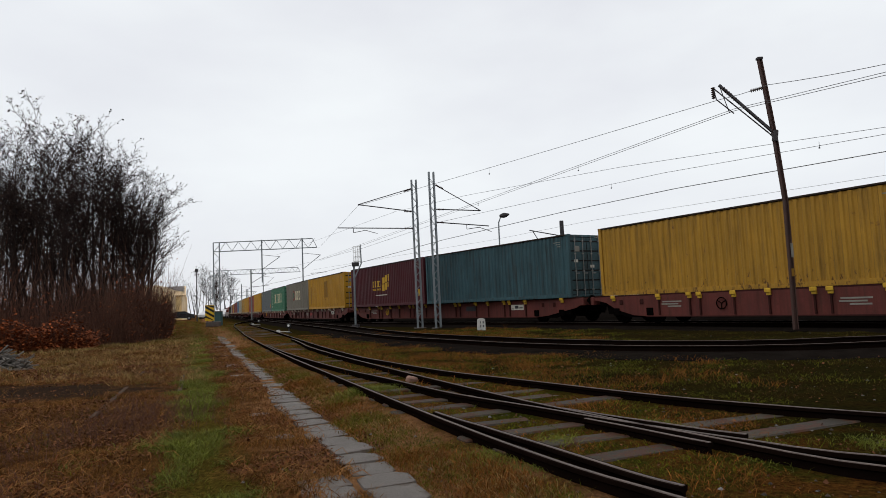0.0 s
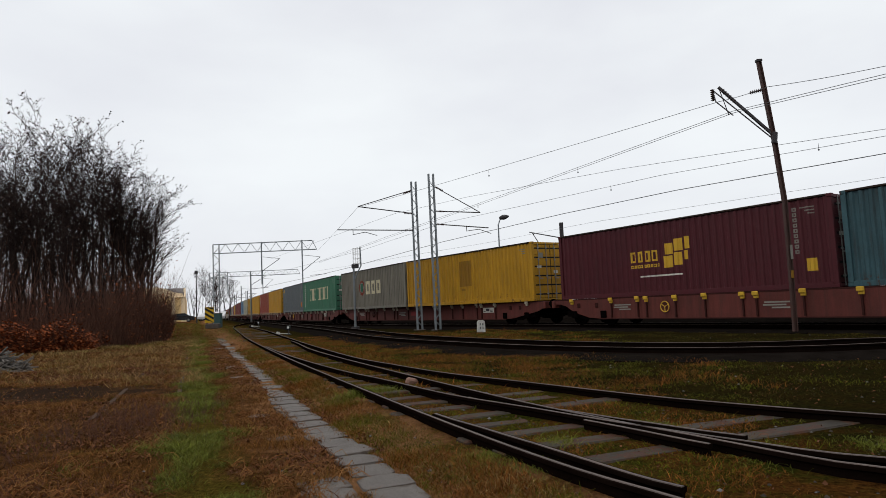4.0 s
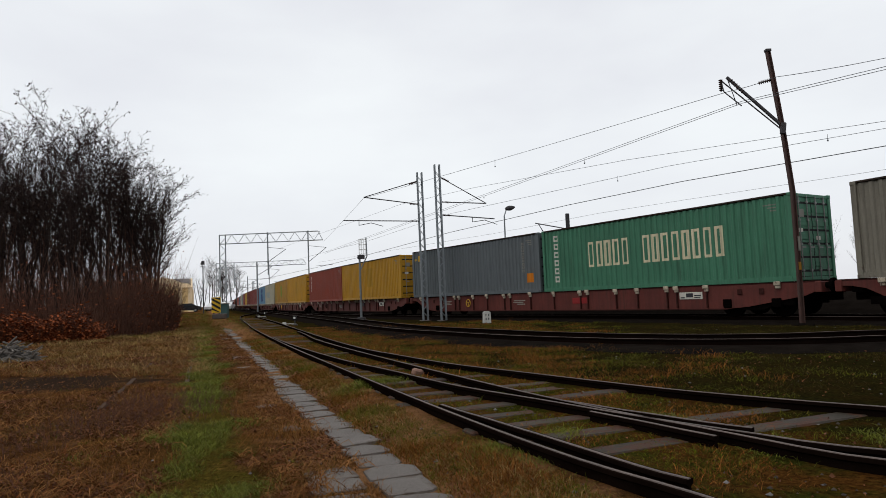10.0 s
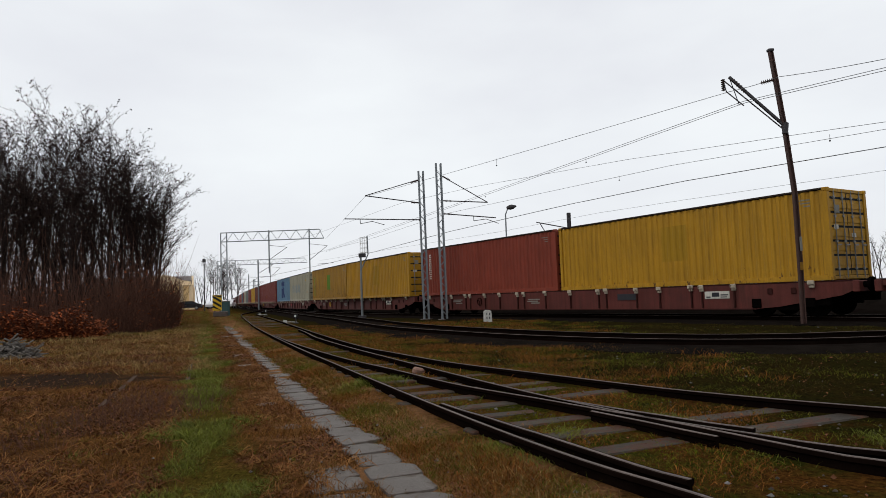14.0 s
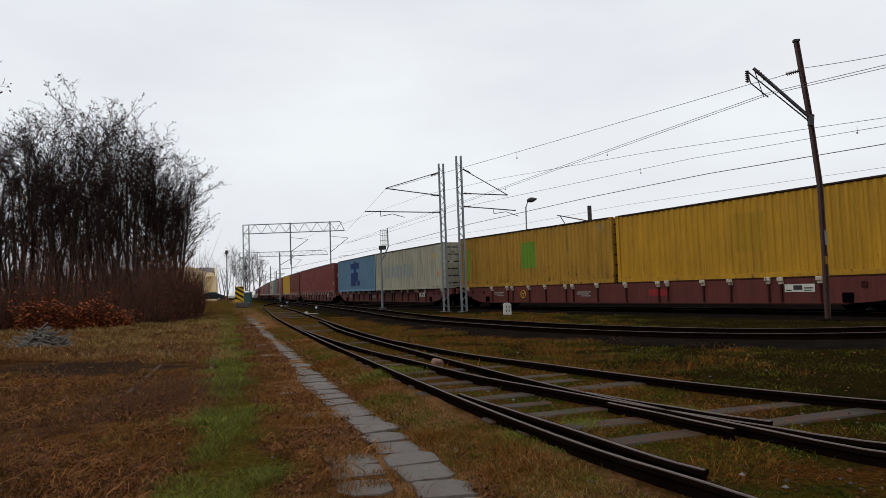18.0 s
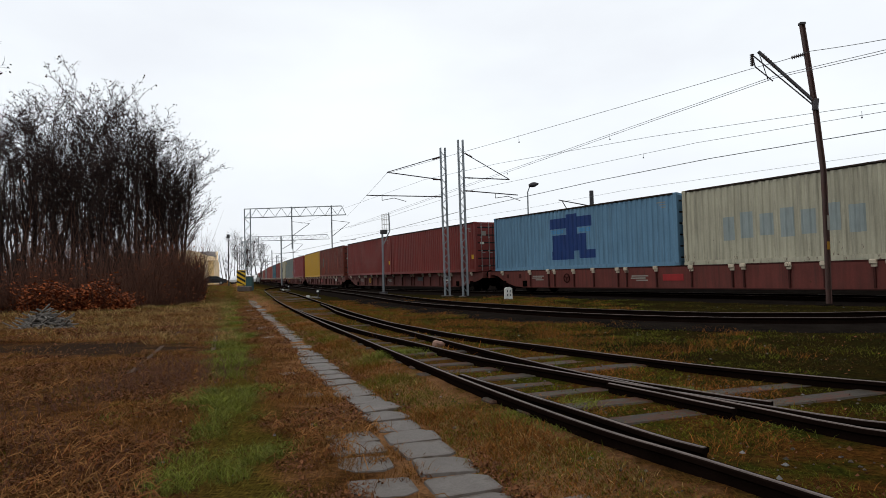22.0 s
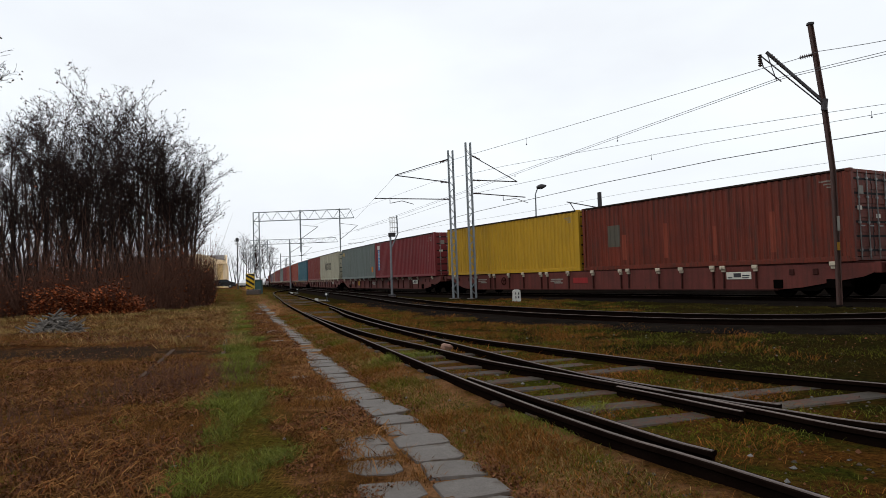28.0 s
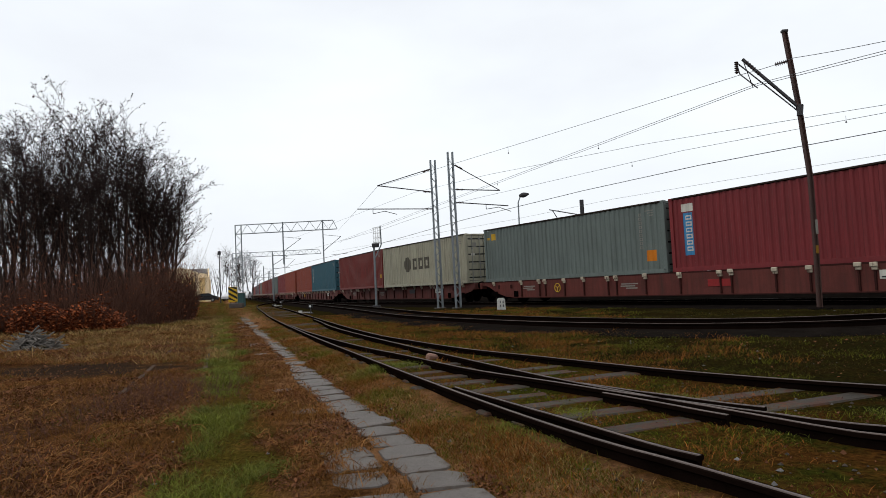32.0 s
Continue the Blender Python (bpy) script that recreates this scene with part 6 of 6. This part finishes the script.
left_of = lambda y: -2.6 - 0.78 * y
path_x = lambda y: PATH_AT[int(y * 10)]
strip_l, strip_r = (lambda y: -0.75 - 0.377 * y), (lambda y: 0.7 - 0.377 * y)
green_band = lambda x, y: abs(x + 0.377 * y + 0.03 + 0.35 * noise.noise((x * 1.1, y * 1.1, 70.0))) < 0.30
track_r = lambda y: 3.0 + 0.8 * y
for name, label, seed, count, place, h0, h1, w, mat_ in (
        ("dry_grass", "matted dry brown grass", 1, 90000, field(2.2, 40, left_of, path_x, 2.0, lambda x, y: not green_band(x, y) and (y > 9 or x > -1.2 - 0.377 * y or noise.noise((x * 0.8, y * 0.8, 71.0)) > 0.2), 2.0), 0.02, 0.09, 0.0025, dry_grass),
        ("dry_grass", "taller dry grass before the brush", 2, 26000, field(7, 42, lambda y: -5 - 0.62 * y, lambda y: 0.2 - 0.377 * y, 0.9, lambda x, y: y + 5 * noise.noise((x * 0.3, y * 0.3, 8.0)) > 13, 3.0), 0.04, 0.22, 0.0036, pale_grass),
        ("green_grass", "strip of short green grass beside the path", 3, 40000, field(2.2, 42, strip_l, strip_r, 1.9, lambda x, y: abs(x + 0.377 * y + 0.03 + 0.35 * noise.noise((x * 1.1, y * 1.1, 70.0))) < 0.36 and noise.noise((x * 0.9, y * 0.9, 6.0)) + 0.5 * noise.noise((x * 4.0, y * 4.0, 6.0)) > -0.18 + 0.012 * y), 0.03, 0.10, 0.0023, green_grass),
        ("dry_grass", "olive-brown grass in matted clumps", 29, 32000, field(2.2, 24, left_of, path_x, 1.8, lambda x, y: not green_band(x, y) and (y > 7.5 or x > -1.3 - 0.377 * y or noise.noise((x * 0.9, y * 0.9, 72.0)) > 0.25), 44.0), 0.03, 0.11, 0.0022, dry_grass),
        ("green_grass", "low moss-green weeds beside the slabs", 35, 22000, field(2.4, 14, lambda y: path_x(y) + 0.25, lambda y: path_x(y) + 2.0, 1.6, None, 51.0), 0.01, 0.045, 0.0024, weeds_green),
        ("green_grass", "thin moss-green grass in patches", 4, 30000, field(2.4, 40, left_of, path_x, 1.9, None, 12.0), 0.02, 0.07, 0.0022, weeds_green),
        ("dry_grass", "dry weeds between and beside the tracks", 5, 56000, field(2.4, 30, path_x, track_r, 1.7, lambda x, y: x < 2.6 + 1.2 * noise.noise((x * 0.7, y * 0.7, 75.0)), 4.0), 0.012, 0.065, 0.0032, weeds_dry),
        ("dry_grass", "short dry stalks along the slab path", 21, 16000, field(2.2, 34, lambda y: path_x(y) - 1.0, lambda y: path_x(y) + 1.6, 1.7), 0.015, 0.07, 0.0022, dry_grass),
        ("dry_grass", "dry grass of the far yard", 22, 9000, field(36, 78, lambda y: -0.335 * y - 12, lambda y: -0.335 * y + 1.5, 1.0, None, 14.0), 0.08, 0.22, 0.0024, dry_grass),
        ("green_grass", "green grass of the far yard", 23, 9000, field(30, 78, lambda y: -0.335 * y - 8, lambda y: -0.335 * y + 1.0, 1.0, None, 15.0), 0.06, 0.18, 0.0024, green_grass),
        ("dry_grass", "brown grass between the running tracks", 24, 30000, field(9, 34, lambda y: 1.0 - 0.25 * y, lambda y: 16 + 0.1 * y, 1.0, lambda x, y: x < 4.0 + 2.5 * noise.noise((x * 0.5, y * 0.5, 73.0)), 16.0), 0.03, 0.11, 0.0036, weeds_dry),
        ("green_grass", "green grass between the running tracks", 25, 34000, field(9, 34, lambda y: 1.0 - 0.25 * y, lambda y: 16 + 0.1 * y, 1.0, lambda x, y: x < 6.0 + 3.0 * noise.noise((x * 0.5, y * 0.5, 74.0)), 17.0), 0.02, 0.07, 0.0036, weeds_green),
        ("dry_grass", "brown grass between the slabs and the near rail", 36, 30000, field(2.4, 24, lambda y: path_x(y) + 0.15, near_rail_x, 1.6, None, 52.0), 0.02, 0.075, 0.0024, weeds_dry),
        ("dry_grass", "pale dead grass along the near rail", 37, 7000, field(2.4, 24, lambda y: near_rail_x(y) - 0.7, near_rail_x, 1.6, None, 53.0), 0.02, 0.08, 0.0020, pale_grass),
        ("green_grass", "mossy grass between the slabs and the near rail", 38, 34000, field(2.4, 24, lambda y: path_x(y) + 0.15, near_rail_x, 1.6, None, 54.0), 0.015, 0.06, 0.0024, weeds_green),
        ("green_grass", "moss and weeds by the running track, darkened for lens fall-off", 39, 40000, field(3.0, 24, lambda y: 2.4, lambda y: 13.0, 1.1, None, 55.0), 0.015, 0.06, 0.0034, falloff_moss_blades),
        ("green_grass", "green weeds between and beside the tracks", 6, 60000, field(2.4, 28, path_x, track_r, 1.7, lambda x, y: x < 3.6 + 1.5 * noise.noise((x * 0.7, y * 0.7, 76.0)), 7.0), 0.012, 0.055, 0.0030, weeds_green)):
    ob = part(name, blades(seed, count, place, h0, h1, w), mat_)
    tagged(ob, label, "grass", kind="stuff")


def leaf_litter(seed, count, place):
    rnd = random.Random(seed)
    v, f = [], []
    for _ in range(count):
        x, y = place(rnd)
        z = ground_height(x, y) + rnd.uniform(0.005, 0.03)
        a, s = rnd.uniform(0, 6.28), (0.005 + 0.020 * rnd.random() ** 2) * min(1.6, 0.45 + 0.07 * y)
        t1, t2 = rnd.uniform(-0.5, 0.5) * s, rnd.uniform(-0.5, 0.5) * s
        c, d = math.cos(a) * s, math.sin(a) * s
        k = len(v)
        v += [(x - c, y - d, z - t1), (x + d * 0.6, y - c * 0.6, z + t2), (x + c, y + d, z + t1), (x - d * 0.6, y + c * 0.6, z - t2 + 0.01)]
        f.append((k, k + 1, k + 2, k + 3))
    return mesh_of("leaf_litter", v, f)


ob = part("leaf_litter", leaf_litter(8, 120000, field(2.2, 30, left_of, lambda y: path_x(y) + 0.35, 1.9, lambda x, y: not green_band(x, y), 33.0)), litter)
tagged(ob, "brown fallen leaves strewn on the ground", "fallen leaves", kind="stuff")


ob = part("leaf_litter", leaf_litter(28, 2500, field(2.4, 16, lambda y: path_x(y) + 0.35, lambda y: 5 + 0.5 * y, 1.6)), litter)
tagged(ob, "few brown leaves blown between the rails", "fallen leaves", kind="stuff")


def straw(seed, count, place, l0, l1):
    """Long dead stalks lying crisscross on the ground."""
    rnd = random.Random(seed)
    v, f = [], []
    for _ in range(count):
        x, y = place(rnd)
        a, length, w = rnd.uniform(0, 6.28), rnd.uniform(l0, l1), rnd.uniform(0.0012, 0.0028)
        c, s, bend, rise = math.cos(a), math.sin(a), rnd.uniform(-0.35, 0.35), rnd.uniform(0.02, 0.09)
        k = len(v)
        for i in range(4):
            u = i / 3
            off = bend * length * u * u
            px, py = x + c * length * u - s * off, y + s * length * u + c * off
            z = ground_height(x, y) + 0.006 + rise * 4 * u * (1 - u) * (0.4 + u)
            v += [(px + s * w, py - c * w, z), (px - s * w, py + c * w, z + 0.004)]
        f += [(k + 2 * i, k + 2 * i + 1, k + 2 * i + 3, k + 2 * i + 2) for i in range(3)]
    return mesh_of("straw", v, f)


ob = part("straw", straw(31, 22000, field(2.2, 26, left_of, lambda y: path_x(y) - 0.2, 1.8, lambda x, y: not green_band(x, y), 21.0), 0.05, 0.24), stalk)
tagged(ob, "tangle of flattened dead stalks", "dead stalks", kind="stuff")
TUFTS = ((-1.15, 9.6, 0.45, 0.10), (0.50, 8.1, 0.22, 0.12), (-2.9, 6.6, 0.3, 0.12), (-2.4, 7.3, 0.25, 0.14), (0.75, 5.0, 0.35, 0.05), (0.35, 5.4, 0.3, 0.06), (0.9, 5.7, 0.18, 0.10),
         (1.9, 6.2, 0.22, 0.07), (3.0, 7.6, 0.2, 0.10), (2.35, 5.0, 0.3, 0.08), (-3.4, 5.9, 0.2, 0.12), (3.4, 5.1, 0.3, 0.06))
for k, (x, y, r, h) in enumerate(TUFTS):
    ob = part("grass_tuft", blades(60 + k, int(900 * r / 0.3), lambda rnd: (rnd.gauss(x, r * 0.5), rnd.gauss(y, r * 0.5)), h * 0.4, h, 0.0032), green_grass)
    tagged(ob, "small tuft of fresh green grass", "grass tuft", kind="stuff")


def stones(seed, count, place, s0, s1, lift=0.0):
    rnd = random.Random(seed)
    sh = Shape()
    for _ in range(count):
        x, y = place(rnd)
        s = rnd.uniform(s0, s1)
        z = ground_height(x, y) + s * 0.2 + lift
        v = [Vector((dx, dy, dz)) * s * rnd.uniform(0.6, 1.1) for dx, dy, dz in ((1, 0, 0), (0, 1, 0), (-1, 0, 0), (0, -1, 0), (0, 0, 0.7), (0, 0, -0.7))]
        rot = Matrix.Rotation(rnd.uniform(0, 6.28), 3, "Z")
        sh.add([rot @ p + Vector((x, y, z)) for p in v], [(0, 1, 4), (1, 2, 4), (2, 3, 4), (3, 0, 4), (1, 0, 5), (2, 1, 5), (3, 2, 5), (0, 3, 5)])
    return sh


def in_turnout(x, y):
    return np.interp(y, RAIL_C[:, 1], RAIL_C[:, 0]) - 0.4 < x < np.interp(y, RAIL_A[:, 1], RAIL_A[:, 0]) + 0.4


ob = part("gravel", stones(9, 700, field(2.6, 26, lambda y: path_x(y) + 0.3, lambda y: 6.0 + 0.3 * y, 1.5, in_turnout, 50.0), 0.008, 0.024), gravel_stone)
tagged(ob, "grey gravel between the rails", "gravel", kind="stuff")
ob = part("gravel", stones(10, 450, field(2.4, 24, left_of, track_r, 1.5), 0.01, 0.03), rubble_stone)
tagged(ob, "pale pebbles scattered on the ground", "pebbles", kind="stuff")
pile = thing("pile_of_sticks", "low pile of grey weathered sticks and boards in the grass", "woodpile", pose(-11.8, 17.4, ground_height(-11.8, 17.4)) @ Matrix.Diagonal((0.85, 0.8, 0.95, 1)))
grey_wood = surface("grey_weathered_wood", (0.13, 0.115, 0.10), 0.85, 0.0, 0.4, 5.0, 60.0, 0.3)
for k in range(180):
    rnd = random.Random(300 + k)
    r = rnd.uniform(0, 1.0)
    a, z = rnd.uniform(0, 6.28), 0.55 * (1 - r) * rnd.random() + 0.06
    sh = Shape().box(-rnd.uniform(0.15, 0.5), rnd.uniform(0.15, 0.5), -0.022, 0.022, -0.015, rnd.uniform(0.01, 0.03), 0.005)
    part("stick", sh, grey_wood, pile, "", pose(math.cos(a) * r * 0.95, math.sin(a) * r * 0.6, z, 0, rnd.uniform(-30, 30), rnd.uniform(-60, 60)))
lump = part("stone", Shape().box(-0.1, 0.1, -0.06, 0.06, -0.05, 0.07, 0.03), surface("pinkish_stone", (0.22, 0.12, 0.085), 0.8, 0.0, 0.3), None, "", pose(-0.57, 10.61, -0.08, 10, 15, 30))
tagged(lump, "pinkish stone lying between the rails", "stone")


# ---- yellow building and parked cars ----
house = thing("station_building", "long ochre-yellow plastered building with a curved gable, half hidden by trees", "building", pose(-45.6, 115.3, 0.0, 0, 0, 21))
gable = [(0, 0.0), (11, 0.0), (11, 4.4), (9.8, 5.6), (7.6, 6.3), (5.5, 6.5), (3.4, 6.3), (1.2, 5.6), (0, 4.6)]
sh = Shape().add([(0.0, a, z) for a, z in gable] + [(-0.4, a, z) for a, z in gable], [tuple(range(9)), tuple(reversed(range(9, 18)))] + [(k, k + 9, (k + 1) % 9 + 9, (k + 1) % 9) for k in range(9)])
part("gable_wall", sh, plaster_pale, house)
part("front_wall", Shape().box(-17, -0.4, 0.0, 0.4, 0.0, 4.6), plaster, house)
part("back_wall", Shape().box(-17, -0.4, 10.6, 11, 0.0, 4.4), plaster, house)
roof = Shape()
for (a0, z0), (a1, z1) in zip(gable[2:-1], gable[3:]):
    roof.add([(-0.2, a0, z0), (-0.2, a1, z1), (-17, a1, z1), (-17, a0, z0)], [(0, 1, 2, 3)])
part("roof", roof, roof_sheet, house)
part("cornice", Shape().box(-17, 0.1, -0.35, 0.1, 4.6, 4.8, 0.04), plaster_pale, house)
for a in (0.6, 4.2, 7.4, 10.4):
    part("pilaster", Shape().box(0.0, 0.18, a - 0.35, a + 0.35, 0, 4.4, 0.03), plaster_pale, house)
for a in (2.4, 5.8, 8.9):
    part("window", Shape().box(0.01, 0.06, a - 0.7, a + 0.7, 1.3, 3.3), window_glass, house, "dark tall window")
crest = [(-9.6, 4.8), (-9.2, 5.4), (-8.0, 5.9), (-6.4, 6.5), (-4.8, 6.6), (-3.2, 6.2), (-1.8, 5.6), (-0.4, 5.3), (-0.4, 4.8)]
part("crest", Shape().prism(crest, 0.0, 0.35), plaster_pale, house, "curved parapet over the long wall")
for x in (-16.4, -12.6, -9.3, -5.6, -2.0, -0.35):
    part("pilaster", Shape().box(x - 0.35, x + 0.35, -0.2, -0.003, 0.0, 4.6, 0.03), plaster_pale, house)
for x in (-14.5, -10.9, -7.4, -3.8):
    w = part("window", Shape().box(x - 0.6, x + 0.6, -0.04, -0.004, 1.2, 3.4), window_glass, house, "dark tall window")
    fr = Shape().box(x - 0.72, x - 0.6, -0.08, -0.004, 1.1, 3.52).box(x + 0.6, x + 0.72, -0.08, -0.004, 1.1, 3.52).box(x - 0.6, x + 0.6, -0.08, -0.004, 3.4, 3.52).box(x - 0.04, x + 0.04, -0.06, -0.045, 1.2, 3.4)
    part("frame", fr, stone_white, w, "white window frame")


def car(x, y, turn, paint, label):
    c = thing("parked_car", label, "car", pose(x, y, 0.35, 0, 0, turn), "parked cars")
    body = [(-2.1, 0.35), (-2.15, 0.75), (-1.9, 0.95), (-1.3, 1.0), (-0.7, 1.42), (0.7, 1.45), (1.5, 1.0), (2.05, 0.9), (2.15, 0.6), (2.1, 0.3)]
    part("body", Shape().prism(body, -0.85, 0.85), paint, c)
    part("side_glass", Shape().prism([(-1.15, 1.0), (-0.65, 1.36), (0.62, 1.38), (1.3, 1.0)], -0.87, 0.87), window_glass, c)
    for wx in (-1.35, 1.3):
        for wy in (-0.8, 0.8):
            wheel = part("wheel", Shape().tube((0, -0.1, 0), (0, 0.1, 0), 0.32, 0.32, 16), seal_black, c, "", pose(wx, wy, 0.32))
            part("rim", Shape().tube((0, -0.105, 0), (0, 0.105, 0), 0.19, 0.19, 12), bar_steel, wheel)
    return c


car(-43.4, 107.5, 20, car_black, "black parked estate car by the yellow building")
car(-40.2, 112, 70, car_white, "white parked car behind the black one")
car(-35.8, 105, 100, car_white, "white parked car beyond the striped board")
car(-42.5, 119, 15, car_black, "dark parked car farther off")
yard_lamp = thing("street_lamp", "thin dark lamp post by the parked cars", "street lamp", pose(-33.6, 88.8, 0))
part("post", Shape().tube((0, 0, -0.3), (0, 0, 7.0), 0.1, 0.06, 8), dark_steel, yard_lamp)
part("lamp_head", Shape().tube((0, 0, 6.9), (0, 0, 7.4), 0.25, 0.2, 12), dark_steel, yard_lamp)

motions()
